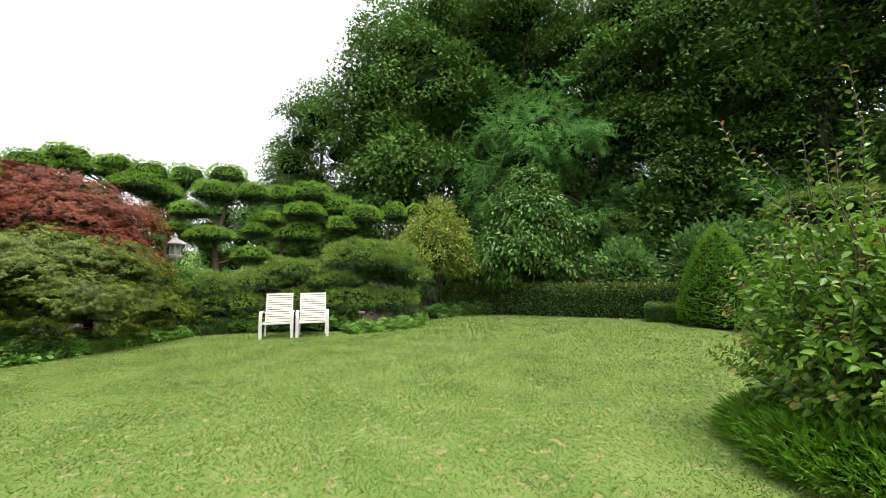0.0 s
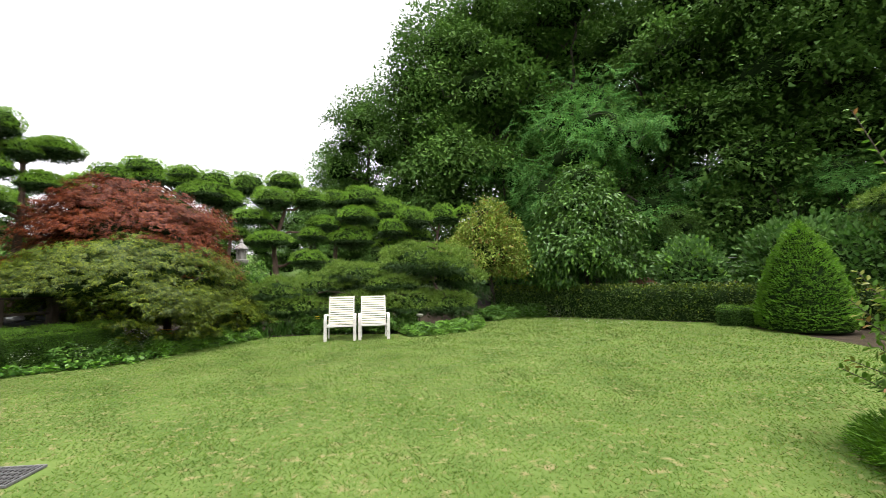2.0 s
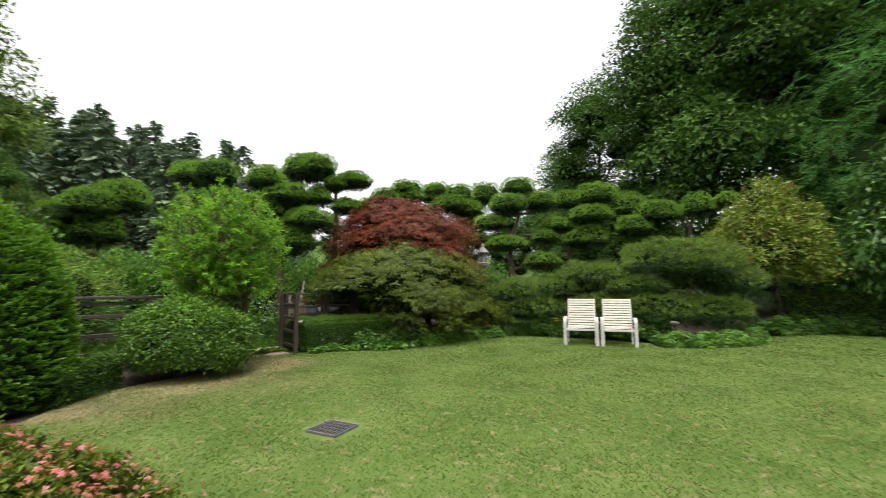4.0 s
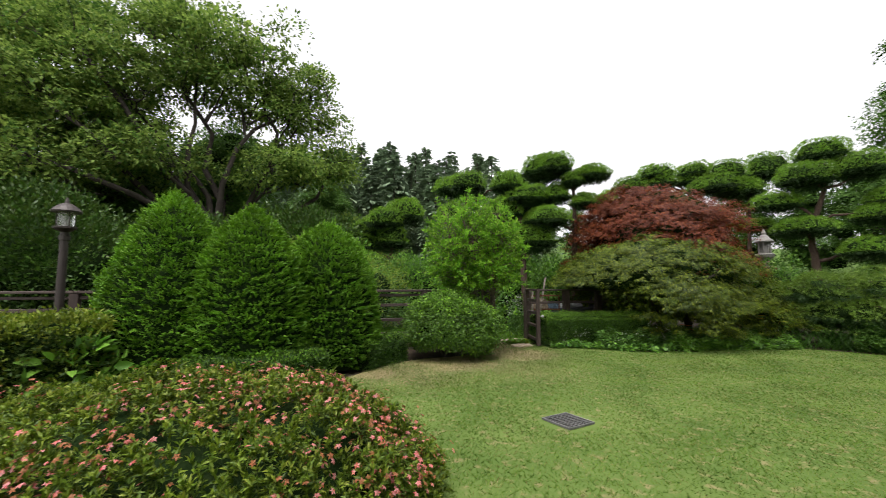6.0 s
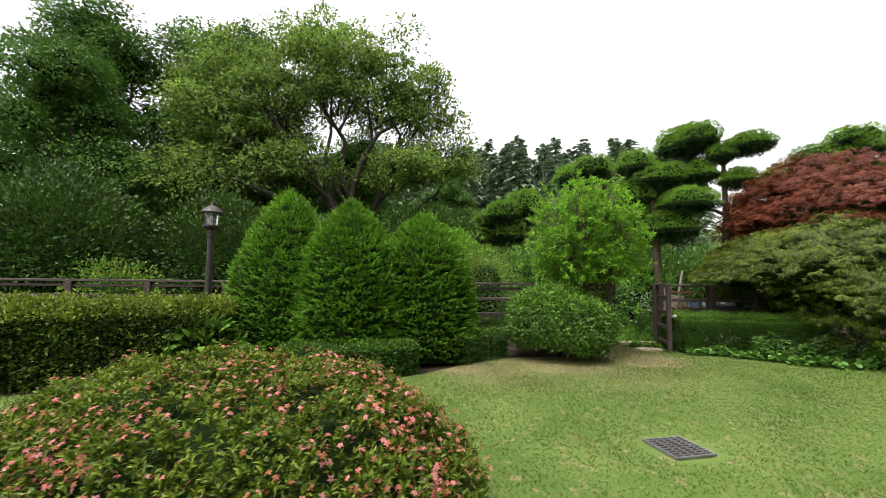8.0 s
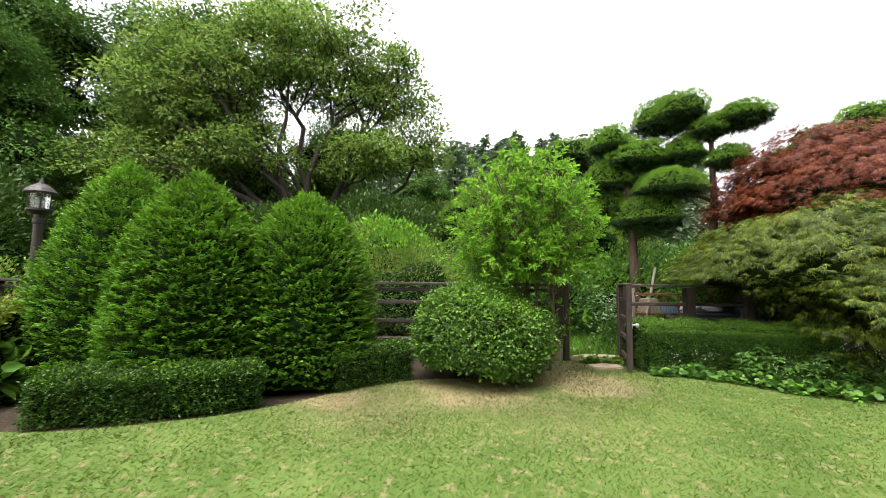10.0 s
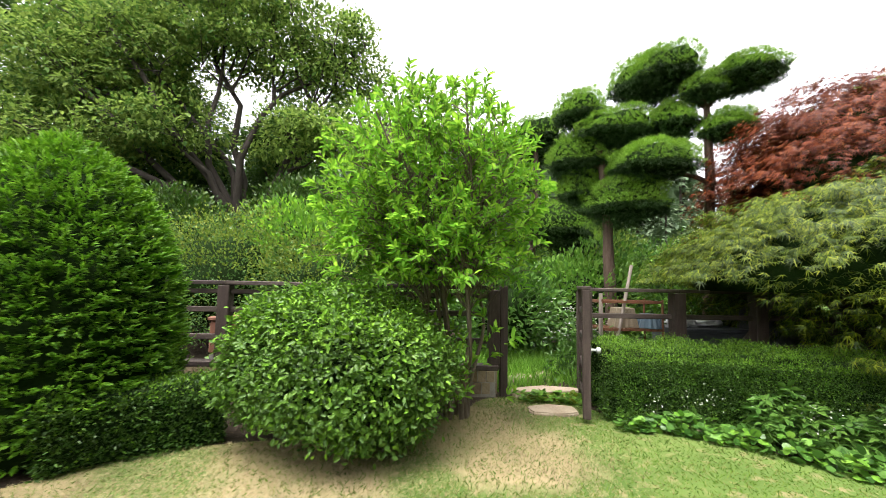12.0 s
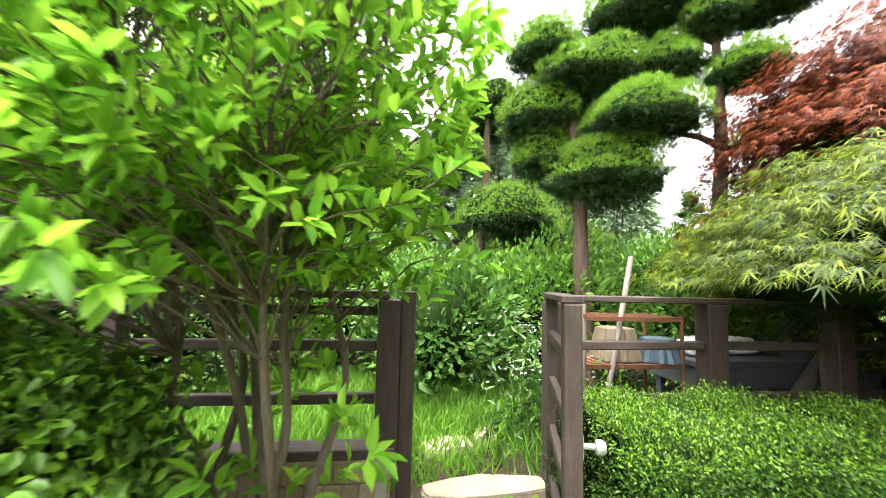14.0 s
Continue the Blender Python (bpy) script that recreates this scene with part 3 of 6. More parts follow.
for a, b in zip(RY, RY[1:]):
    for z in (0.57, 0.90):
        rail(fence_r, FX - 0.05, a + 0.072, FX - 0.05, b - 0.072, z, 0.055)
    rail(fence_r, FX - 0.05, a - (0.06 if a == RY[0] else 0), FX - 0.05, b - 0.004, 1.195, 0.04, 0.12, "top_rail")

gate = thing("garden_gate", (-8.9, 5.33, 0), "open dark brown timber garden gate with a steel latch", "gate")
gdir = np.array([0.80, -0.245]) / math.hypot(0.80, 0.245)
ga = math.degrees(math.atan2(gdir[1], gdir[0]))
for s, w in ((0.0, 0.07), (0.87, 0.095)):
    x, y = -8.9 + gdir[0] * s, 5.33 + gdir[1] * s
    part("stile", box((w, 0.07, 1.14), pose(x, y, 0.63, 0, 0, ga), 0.006), TIMBER, gate)
for z in (0.17, 0.45, 0.72, 0.98):
    x, y = -8.9 + gdir[0] * 0.43, 5.33 + gdir[1] * 0.43
    part("rail", box((0.785, 0.04, 0.06), pose(x, y, z, 0, 0, ga), 0.005), TIMBER, gate)
part("top_rail", box((0.97, 0.09, 0.03), pose(-8.9 + gdir[0] * 0.43, 5.33 + gdir[1] * 0.43, 1.216, 0, 0, ga), 0.005), TIMBER, gate)
lx, ly = -8.9 + gdir[0] * 0.86, 5.33 + gdir[1] * 0.86
nx, ny = -gdir[1], gdir[0]
part("latch", lathe([(0.012, 0), (0.012, 0.05), (0.028, 0.055), (0.03, 0.075), (0.02, 0.09)], None, 12,
                    pose(lx + nx * 0.035, ly + ny * 0.035, 0.66, -90, 0, ga)), STEEL, gate, "bright steel latch knob")
part("latch_plate", box((0.05, 0.006, 0.09), pose(lx + nx * 0.039, ly + ny * 0.039, 0.66, 0, 0, ga), 0.002), STEEL, gate)

wall = thing("low_brick_wall", (FX, 2.0, 0), "low tan brick wall under the timber fence", "wall", kind="structure")
part("wall_core", box((0.14, 12.2, 0.34), pose(FX, -1.71, 0.117), 0), MORTAR, wall)

# ---- garden chairs ----
def garden_chair(x, y, ang, label):
    """Slatted reclining chair: its front foot middle at x, y."""
    c = thing("garden_chair", (x, y, 0.0), label, "chair", "white chairs on the lawn")
    M = pose(x, y, 0.018, 0, 0, ang)

    def put(name, bmx, mat, label=""):
        bmesh.ops.transform(bmx, matrix=M, verts=bmx.verts)
        return part(name, bmx, mat, c, label)
    half = 0.335
    for s in (-1, 1):
        # flat arm that bends down into the front leg
        pts = [(s * half, 0.0, 0.0), (s * half, 0.0, 0.44)] + [(s * half, 0.13 - 0.13 * math.cos(a), 0.47 + 0.13 * math.sin(a)) for a in np.linspace(0.3, 1.5, 6)] + [(s * half, 0.35, 0.595), (s * half, 0.60, 0.56)]
        bmx = bmesh.new()
        rows = []
        p = np.array(pts)
        tan = unit(np.gradient(p, axis=0))
        for q, t in zip(p, tan):
            o = np.cross([1, 0, 0], t)
            rows.append([bmx.verts.new(q + np.array([sx * 0.034, 0, 0]) + o * so * 0.016) for sx, so in ((-1, -1), (1, -1), (1, 1), (-1, 1))])
        for a, b in zip(rows, rows[1:]):
            for i in range(4):
                bmx.faces.new((a[i], a[(i + 1) % 4], b[(i + 1) % 4], b[i]))
        bmx.faces.new(rows[0][::-1])
        bmx.faces.new(rows[-1])
        put("arm", bmx, WHITE)
        put("back_leg", box((0.03, 0.04, 0.46), pose(s * 0.30, 0.60, 0.20, -14), 0.006), WHITE)
        put("seat_rail", box((0.03, 0.56, 0.04), pose(s * 0.295, 0.31, 0.335, -5), 0.006), WHITE)
        put("back_rail", box((0.03, 0.03, 0.78), pose(s * 0.295, 0.72, 0.65, -24), 0.006), WHITE)
    put("front_rail", box((0.60, 0.03, 0.05), pose(0, 0.03, 0.345), 0.006), WHITE)
    for i in range(7):
        put("seat_slat", box((0.575, 0.055, 0.014), pose(0, 0.075 + 0.075 * i, 0.385 - 0.0065 * i, -5), 0.004), CREAM)
    for i in range(12):
        t = 0.05 + i * 0.0605
        put("back_slat", box((0.575, 0.014, 0.043), pose(0, 0.560 + t * math.sin(radians(24)) - 0.014, 0.30 + t * math.cos(radians(24)) + 0.03, -24), 0.004), CREAM)
    return c


ca = math.degrees(math.atan2(0.44, 1.45))
garden_chair(-3.89, 9.47, ca, "white slatted garden chair with curved flat arms")
garden_chair(-3.14, 9.70, ca, "white slatted garden chair with curved flat arms")

# ---- drain grate ----
drain = thing("drain_grate", (-3.94, 2.76, 0.0), "galvanised steel drain grate sunk in the lawn", "grate")
DM = pose(-3.94, 2.76, 0.03, 0, 0, 11.5)
# black plate on the turf puts the drain's inner shade into colour
part("pit_shade", box((0.33, 0.31, 0.012), DM @ pose(0, 0, -0.012), 0), BLACK, drain)
for s in (-1, 1):
    part("frame_bar", box((0.35, 0.012, 0.02), DM @ pose(0, s * 0.161, 0.002), 0.002), GRATE, drain)
    part("frame_bar", box((0.012, 0.31, 0.02), DM @ pose(s * 0.169, 0, 0.002), 0.002), GRATE, drain)
for i in range(8):
    part("bar", box((0.005, 0.31, 0.006), DM @ pose(-0.133 + 0.038 * i, 0, 0.008), 0), GRATE, drain)
for i in range(4):
    part("cross_bar", box((0.326, 0.008, 0.006), DM @ pose(0, -0.093 + 0.062 * i, 0.0125), 0), GRATE, drain)

# ---- lamp post and stone lantern ----
lamp = thing("lamp_post", (-7.7, -2.78, 0), "bronze garden lamp post with a glazed square lantern", "street lamp")
lx, ly = -7.7, -2.78
part("pole", lathe([(0.075, 0), (0.075, 0.3), (0.055, 0.34), (0.05, 1.93), (0.062, 1.94), (0.062, 2.0), (0.05, 2.01), (0.05, 2.05)], (lx, ly, 0), 16), BRONZE, lamp)
part("lantern_base", lathe([(0.05, 2.05), (0.10, 2.08), (0.135, 2.10), (0.135, 2.125), (0.11, 2.13)], (lx, ly, 0), 16), BRONZE, lamp)
for i in range(4):
    a = math.pi / 4 + i * math.pi / 2
    part("lantern_strut", box((0.012, 0.012, 0.2), pose(lx + 0.105 * math.cos(a), ly + 0.105 * math.sin(a), 2.228), 0.002), BRONZE, lamp)
part("glass", lathe([(0.092, 2.131), (0.105, 2.325)], (lx, ly, 0), 16), GLASS, lamp)
part("bulb", lathe([(0.02, 2.131), (0.02, 2.17), (0.035, 2.22), (0.03, 2.27), (0.005, 2.29)], (lx, ly, 0), 12), WHITE, lamp)
part("roof", lathe([(0.17, 2.326), (0.175, 2.345), (0.13, 2.40), (0.075, 2.44), (0.06, 2.45), (0.03, 2.46), (0.022, 2.49), (0.012, 2.52), (0.004, 2.545)], (lx, ly, 0), 16), BRONZE, lamp)

lant = thing("stone_lantern", (-7.95, 12.0, 0), "pale granite garden lantern on a tall pillar", "stone lantern")
sx, sy = -7.95, 12.0
part("pillar", lathe([(0.22, 0), (0.22, 0.15), (0.12, 0.2), (0.11, 1.95), (0.2, 2.05), (0.22, 2.12), (0.20, 2.14)], (sx, sy, 0), 8), STONE, lant)
for i in range(6):
    a = i * math.pi / 3
    part("light_box_post", box((0.035, 0.035, 0.30), pose(sx + 0.14 * math.cos(a), sy + 0.14 * math.sin(a), 2.29, 0, 0, math.degrees(a)), 0.004), STONE, lant)
part("light_box", lathe([(0.105, 2.141), (0.105, 2.44)], (sx, sy, 0), 6), STONE, lant)
part("cap", lathe([(0.21, 2.44), (0.225, 2.47), (0.15, 2.54), (0.08, 2.63), (0.05, 2.65), (0.06, 2.69), (0.03, 2.75), (0.005, 2.80)], (sx, sy, 0), 8), STONE, lant)


# ---- clipped plants ----
def clipped_cone(x, y, h, r, label, power=2.2, n=15000, seed=1):
    """A yew cut to a bullet shape."""
    c = thing("clipped_yew", (x, y, 0), label, "topiary", "clipped yew cones")

    def prof(t):
        return r * np.clip(1 - t ** power, 0, 1) ** 0.75 * (0.93 + 0.07 * np.minimum(1, t * 8))
    res = 28
    tt = np.linspace(0, 1, 16)
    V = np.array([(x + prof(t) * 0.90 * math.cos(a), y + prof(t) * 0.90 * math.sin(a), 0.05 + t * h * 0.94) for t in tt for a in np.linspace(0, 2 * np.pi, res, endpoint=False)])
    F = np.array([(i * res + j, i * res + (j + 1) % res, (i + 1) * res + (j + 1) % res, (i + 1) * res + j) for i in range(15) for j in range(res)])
    # closed core in place of twigs, its near-black colour gives the inner shade
    add("twig_mass", (V, F), SHADE_CORE, c)
    # feathery sprays in uneven layers, with dark gaps between them
    rows = []
    for z in np.arange(0.07, h, 0.062):
        t = z / h
        k = int(2 * math.pi * prof(t) / 0.072) + 5
        rows.append(np.stack([np.full(k, t), np.arange(k) * 2 * np.pi / k + rng.uniform(0, 1)], 1))
    q = np.concatenate(rows)
    m = len(q)
    t, a = np.clip(q[:, 0] + rng.normal(size=m) * 0.017 / h * 1.6, 0, 0.995), q[:, 1] + rng.normal(size=m) * 0.03 / np.maximum(prof(q[:, 0]), 0.1)
    slope = (prof(np.minimum(t + 1e-3, 1)) - prof(t)) / (1e-3 * h)
    out = unit(np.stack([np.cos(a), np.sin(a), np.clip(-slope, -0.2, 2.5)], 1))
    ang = np.stack([np.cos(a), np.sin(a), t * 3], 1)
    f = lumps(ang, 6, 0.035, seed) * lumps(ang, 22, 0.02, seed + 1)
    P = np.stack([x + prof(t) * f * np.cos(a), y + prof(t) * f * np.sin(a), 0.05 + t * h], 1) - out * (0.06 + 0.05 * rng.random(m) ** 2)[:, None]
    axis = unit(out + UP * 0.30 + dirs(m) * 0.28)
    side = unit(np.cross(axis, UP + dirs(m) * 0.35))
    k = n // m + 4
    s = np.tile(np.linspace(0.0, 1.0, k), m)[:, None]
    A, S = np.repeat(axis, k, 0), np.repeat(side, k, 0)
    w = np.tile(np.where(np.arange(k) % 2, 1.0, -1.0), m)[:, None] * (1 - 0.55 * s)
    ln = np.repeat(rng.uniform(0.065, 0.10, m), k)[:, None]
    P2 = np.repeat(P, k, 0) + A * s * ln + S * w * 0.022 + rng.normal(size=(m * k, 3)) * 0.006
    D2 = unit(A * 0.8 + S * w * 0.9 + dirs(m * k) * 0.35)
    tip = (rng.random(m * k) < np.repeat(0.05 + 0.20 * (t > 0.7) + 0.12 * t, k) * (0.4 + 1.1 * s[:, 0])).astype(int)
    g = leaves(P2, D2, unit(UP + np.repeat(out, k, 0) * 0.6 + dirs(m * k) * 0.4), rng.uniform(0.035, 0.06, m * k) * (1 + 0.25 * tip), 0.017, KITE)
    add("foliage", g, [YEW, YEW_TIP], c, mi=np.repeat(tip, 2))
    shoot = rng.integers(0, m, 150)
    Ps = np.repeat(P[shoot] + out[shoot] * 0.08, 7, 0)
    Ds = unit(np.repeat(unit(out[shoot] * 0.7 + UP * 0.9 + dirs(150) * 0.3), 7, 0))
    st = np.tile(np.arange(7) * 0.016, 150)[:, None]
    add("new_growth", leaves(Ps + Ds * st, unit(Ds + dirs(len(Ds)) * 0.5), dirs(len(Ds)), 0.04, 0.012, KITE), YEW_TIP, c)
    return c


clipped_cone(-7.4, -1.38, 2.62, 0.94, "tall clipped yew cone in dark green leaf", 2.2, 40000, 3)
clipped_cone(-7.06, -0.32, 2.40, 0.86, "clipped yew cone with light new shoots", 2.8, 46000, 4)
clipped_cone(-7.58, 0.76, 2.30, 0.87, "rounded clipped yew cone with light new shoots", 3.5, 46000, 5)
clipped_cone(7.15, 10.95, 2.62, 0.98, "clipped yew cone beside the lawn hedge", 1.7, 26000, 6)


def hedge(pts, width, h, mats, label, name="clipped_hedge", n=12000, leaf=0.035, tip=0.35, rag=0.03, category="hedge", side_tip=0.06, round_=0.12, shape=KITE):
    """A clipped hedge along a line."""
    p = smooth_line(pts, 5)
    c = thing(name, (*p[len(p) // 2], 0), label, category)
    seg = np.linalg.norm(np.diff(p, axis=0), axis=1)
    cum = np.concatenate([[0], np.cumsum(seg)])
    tan = unit(np.gradient(p, axis=0))
    nor = np.stack([-tan[:, 1], tan[:, 0]], 1)
    # closed inner body, near black to put in the shade between the leaves
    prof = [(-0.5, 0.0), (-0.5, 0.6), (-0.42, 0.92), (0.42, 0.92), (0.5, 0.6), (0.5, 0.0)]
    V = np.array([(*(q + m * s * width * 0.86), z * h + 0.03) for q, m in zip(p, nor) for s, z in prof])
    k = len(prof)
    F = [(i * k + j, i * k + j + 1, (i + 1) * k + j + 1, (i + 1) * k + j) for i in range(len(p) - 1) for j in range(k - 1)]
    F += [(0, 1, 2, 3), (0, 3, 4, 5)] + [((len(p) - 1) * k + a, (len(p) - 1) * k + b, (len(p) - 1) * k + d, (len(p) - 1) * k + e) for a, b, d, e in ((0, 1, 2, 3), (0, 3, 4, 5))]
    add("twig_mass", (V, np.array(F)), SHADE_CORE, c)
    # leaves over the two sides, the top and the ends
    tot = cum[-1]
    area = np.array([tot * h, tot * h, tot * width, width * h * 2])
    which = rng.choice(4, n, p=area / area.sum())
    s = rng.random(n) * tot
    u, v = rng.random(n), rng.random(n)
    endm = which == 3
    s = np.where(endm, np.where(rng.random(n) < 0.5, 0.0, tot), s)
    qx, qy = np.interp(s, cum, p[:, 0]), np.interp(s, cum, p[:, 1])
    nx, ny = np.interp(s, cum, nor[:, 0]), np.interp(s, cum, nor[:, 1])
    off = np.where(which == 0, -0.5, np.where(which == 1, 0.5, u - 0.5))
    z = np.where(which == 2, 1.0, v)
    corner = np.clip((np.abs(off) - 0.5 + round_) / round_, 0, 1) * np.clip((z - 1 + round_) / round_, 0, 1)
    off, z = off * (1 - 0.10 * corner), z * (1 - 0.10 * corner)
    out = np.zeros((n, 3))
    out[:, 0], out[:, 1] = nx * np.sign(off) * (which < 2), ny * np.sign(off) * (which < 2)
    out[which == 2] = UP
    tx, ty = np.interp(s, cum, tan[:, 0]), np.interp(s, cum, tan[:, 1])
    sg = np.where(s > tot / 2, 1, -1)
    out[endm] = np.stack([tx * sg, ty * sg, 0 * tx], 1)[endm]
    P = np.stack([qx + nx * off * width, qy + ny * off * width, z * h], 1)
    wob = np.sin(P @ np.array([5.1, 4.3, 6.0])) * np.sin(P @ np.array([-3.7, 6.1, 4.0]) + 1)
    P += out * (wob * rag + rng.normal(size=n) * rag * 0.6 - (rng.random(n) ** 2) * 0.05)[:, None]
    P[:, 2] = np.maximum(P[:, 2], 0.03)
    D = unit(out + UP * 0.4 + dirs(n) * 0.7)
    P2, D2, O2 = np.repeat(P, 2, 0) + rng.normal(size=(2 * n, 3)) * leaf * 0.5, unit(np.repeat(D, 2, 0) + dirs(2 * n) * 0.6), np.repeat(out, 2, 0)
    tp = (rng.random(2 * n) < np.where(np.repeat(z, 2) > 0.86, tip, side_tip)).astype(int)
    g = leaves(P2, D2, facing(O2), rng.uniform(0.7, 1.3, 2 * n) * leaf, leaf * 0.55, shape)
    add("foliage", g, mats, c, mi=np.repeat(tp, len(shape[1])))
    return c


BX, HG = [BOX, BOX_TIP], [HEDGE, GOLD]
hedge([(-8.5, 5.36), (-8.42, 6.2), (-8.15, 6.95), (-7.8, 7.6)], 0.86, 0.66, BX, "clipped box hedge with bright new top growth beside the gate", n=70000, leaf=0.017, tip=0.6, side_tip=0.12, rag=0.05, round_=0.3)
hedge([(-6.1, -0.95), (-6.22, -0.35), (-6.45, 0.2), (-6.7, 0.55)], 0.62, 0.42, BX, "low clipped box edging hedge before the yew cones", n=14000, leaf=0.03, tip=0.35, round_=0.2)
hedge([(-7.05, 1.2), (-7.45, 1.55), (-7.75, 2.0)], 0.5, 0.46, BX, "low clipped box hedge between yew cone and round shrub", n=8000, leaf=0.028, tip=0.4, round_=0.2)
hedge([(-6.75, -1.9), (-6.3, -2.9), (-5.6, -4.1), (-4.8, -5.2)], 0.95, 0.92, HG, "clipped hedge with yellow-green new growth along its top", n=16000, leaf=0.055, tip=0.9, side_tip=0.3, rag=0.05)
hedge([(-0.2, 16.0), (1.4, 16.1), (3.2, 15.0), (4.6, 14.25), (6.3, 13.4), (7.6, 12.6), (9.2, 11.2), (10.5, 9.0)], 0.9, 1.06, HG, "long clipped dark green hedge behind the lawn", n=13000, leaf=0.08, tip=0.25, rag=0.035)
hedge([(5.85, 12.25), (6.75, 11.9)], 0.5, 0.52, BX, "small clipped box block beside a yew cone", n=4000, leaf=0.035, tip=0.5, round_=0.2)


def shrub(name, c, r, mats, label, category="shrub", n=6000, k=5, leaf=0.06, wid=0.5, low=-0.5, amp=0.10, tip=0.2, tipz=0.2, shape=KITE, spread=0.06, core=0.78, seed=1, shell=0.25, stems=7, up=0.4, group="", out=0.9, face=0.5):
    """A rounded shrub: stems, a closed core coloured dark for the shade inside, leaves in sprays."""
    c = np.asarray(c, float)
    r = np.asarray(r, float)
    th = thing(name, (c[0], c[1], 0), label, category, group)
    st = [limb((c[0] + rng.normal() * 0.06, c[1] + rng.normal() * 0.06, -0.03), c + dirs(1)[0] * r * 0.6, 0.03, 0.008, 0.1) for _ in range(stems)]
    add("stem_tangle", join(st), BARK_DARK, th)
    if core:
        add("twig_mass", solid(c, r * core, amp, seed, low=low), SHADE_CORE, th)
    P, N = blob(n, c, r, shell, amp, low, seed)
    zf = (P[:, 2] - c[2]) / r[2]
    P2, N2 = sprays(P, N, k, spread)
    P2[:, 2] = np.maximum(P2[:, 2], 0.02)
    D = unit(N2 * out + UP * up + dirs(len(P2)) * 0.6)
    tp = (rng.random(len(P2)) < np.repeat(np.where(zf > tipz, tip, tip * 0.25), k)).astype(int)
    L = rng.uniform(0.7, 1.25, len(P2)) * leaf
    add("foliage", leaves(P2, D, unit(N2 * face + UP * 0.5 + dirs(len(P2)) * 0.5), L, L * wid, shape), mats, th, mi=np.repeat(tp, len(shape[1])))
    return th


shrub("round_shrub", (-7.66, 2.94, 0.59), (0.82, 0.83, 0.59), [EUON, YEW_TIP], "rounded euonymus shrub with light leaf tips", n=3300, k=10, leaf=0.042, low=-0.7, tip=0.42, spread=0.045, seed=2, amp=0.13, core=0.72, tipz=0.35, shape=OVAL, wid=0.55, shell=0.2, out=0.35, up=-0.05, face=0.9)


# ---- azalea island and near shrubs ----
az = thing("azalea_bush", (-3.55, -0.32, 0), "broad clipped azalea with fading salmon-pink blossom", "shrub")
AC, AR = np.array([-3.55, -0.32, 0.12]), np.array([0.95, 1.62, 0.55])
add("stem_tangle", join([limb((AC[0] + rng.normal() * 0.2, AC[1] + rng.normal() * 0.4, -0.03), AC + dirs(1)[0] * AR * 0.7 + UP * 0.1, 0.02, 0.005, 0.1) for _ in range(24)]), BARK_DARK, az)
AT = np.array(Matrix.Rotation(radians(-17), 3, "Z"))
V, F = solid(AC, AR * 0.78, 0.06, 9, 4.0, -0.2)
# closed core coloured near black as the shade under the azalea leaves
add("twig_mass", ((V - AC) @ AT.T + AC, F), SHADE_CORE, az)
P, N = blob(5200, AC, AR, 0.14, 0.06, -0.15, 9, 4.0)
P, N = (P - AC) @ AT.T + AC, N @ AT.T
P += UP * (np.sin(P[:, :1] * 11) * np.sin(P[:, 1:2] * 9) * 0.05 + np.sin(P[:, :1] * 23 + 1) * np.sin(P[:, 1:2] * 21) * 0.035)
shoot = unit(N * 0.6 + UP * 0.8 + dirs(len(P)) * 0.35)
P2 = np.repeat(P, 13, 0) + np.repeat(shoot, 13, 0) * np.tile(np.linspace(0, 0.055, 13), len(P))[:, None]
N2 = np.repeat(shoot, 13, 0)
P2[:, 2] = np.maximum(P2[:, 2], 0.02)
D = unit(N2 * 0.6 + dirs(len(P2)) * 0.9)
tp = (np.tile(np.arange(13) > 8, len(P)) & (rng.random(len(P2)) < 0.5)).astype(int)
add("foliage", leaves(P2, D, facing(N2), rng.uniform(0.028, 0.05, len(P2)), 0.015, KITE), [AZAL, GOLD], az, mi=np.repeat(tp, 2))
# blossom in drifts, thicker towards the crown's far side
drift = 0.5 + 0.5 * np.sin(P[:, 0] * 3.1 + 0.5) * np.sin(P[:, 1] * 2.6 + 1.0)
pick = rng.random(len(P)) < np.clip(0.03 + 0.24 * drift ** 2 * (P[:, 2] > 0.25) + 0.10 * (P[:, 1] > 0.35) * (P[:, 2] > 0.2), 0, 1)
B, BN = sprays(P[pick] + shoot[pick] * 0.035, shoot[pick], 7, 0.045, 0.7)
kind = (rng.random(len(B)) < 0.45).astype(int)
add("blossom", leaves(B + BN * 0.01, unit(np.cross(BN, dirs(len(B)))), unit(BN + dirs(len(B)) * 0.4), rng.uniform(0.012, 0.022, len(B)), 0.019, BLOSSOM), [BLOOM, WILT], az, "salmon and rust-brown blossom", mi=np.repeat(kind, 10))


def arching_shoot(a, b, k, leaf, wid, shape, pair=True):
    """Leaves set along a shoot from a to b."""
    t = np.linspace(0.1, 1, k)[:, None]
    P = a + (b - a) * t
    d = unit((b - a)[None])[0]
    side = unit(np.cross(d, [0.2, 0.9, 0.3]))
    sgn = np.where(np.arange(k) % 2, 1, -1)[:, None] if pair else rng.choice([-1, 1], (k, 1))
    D = unit(d * 0.5 + side * sgn + dirs(k) * 0.45 + UP * 0.15)
    return P, D, np.full(k, leaf) * (1.1 - 0.5 * t[:, 0]), wid


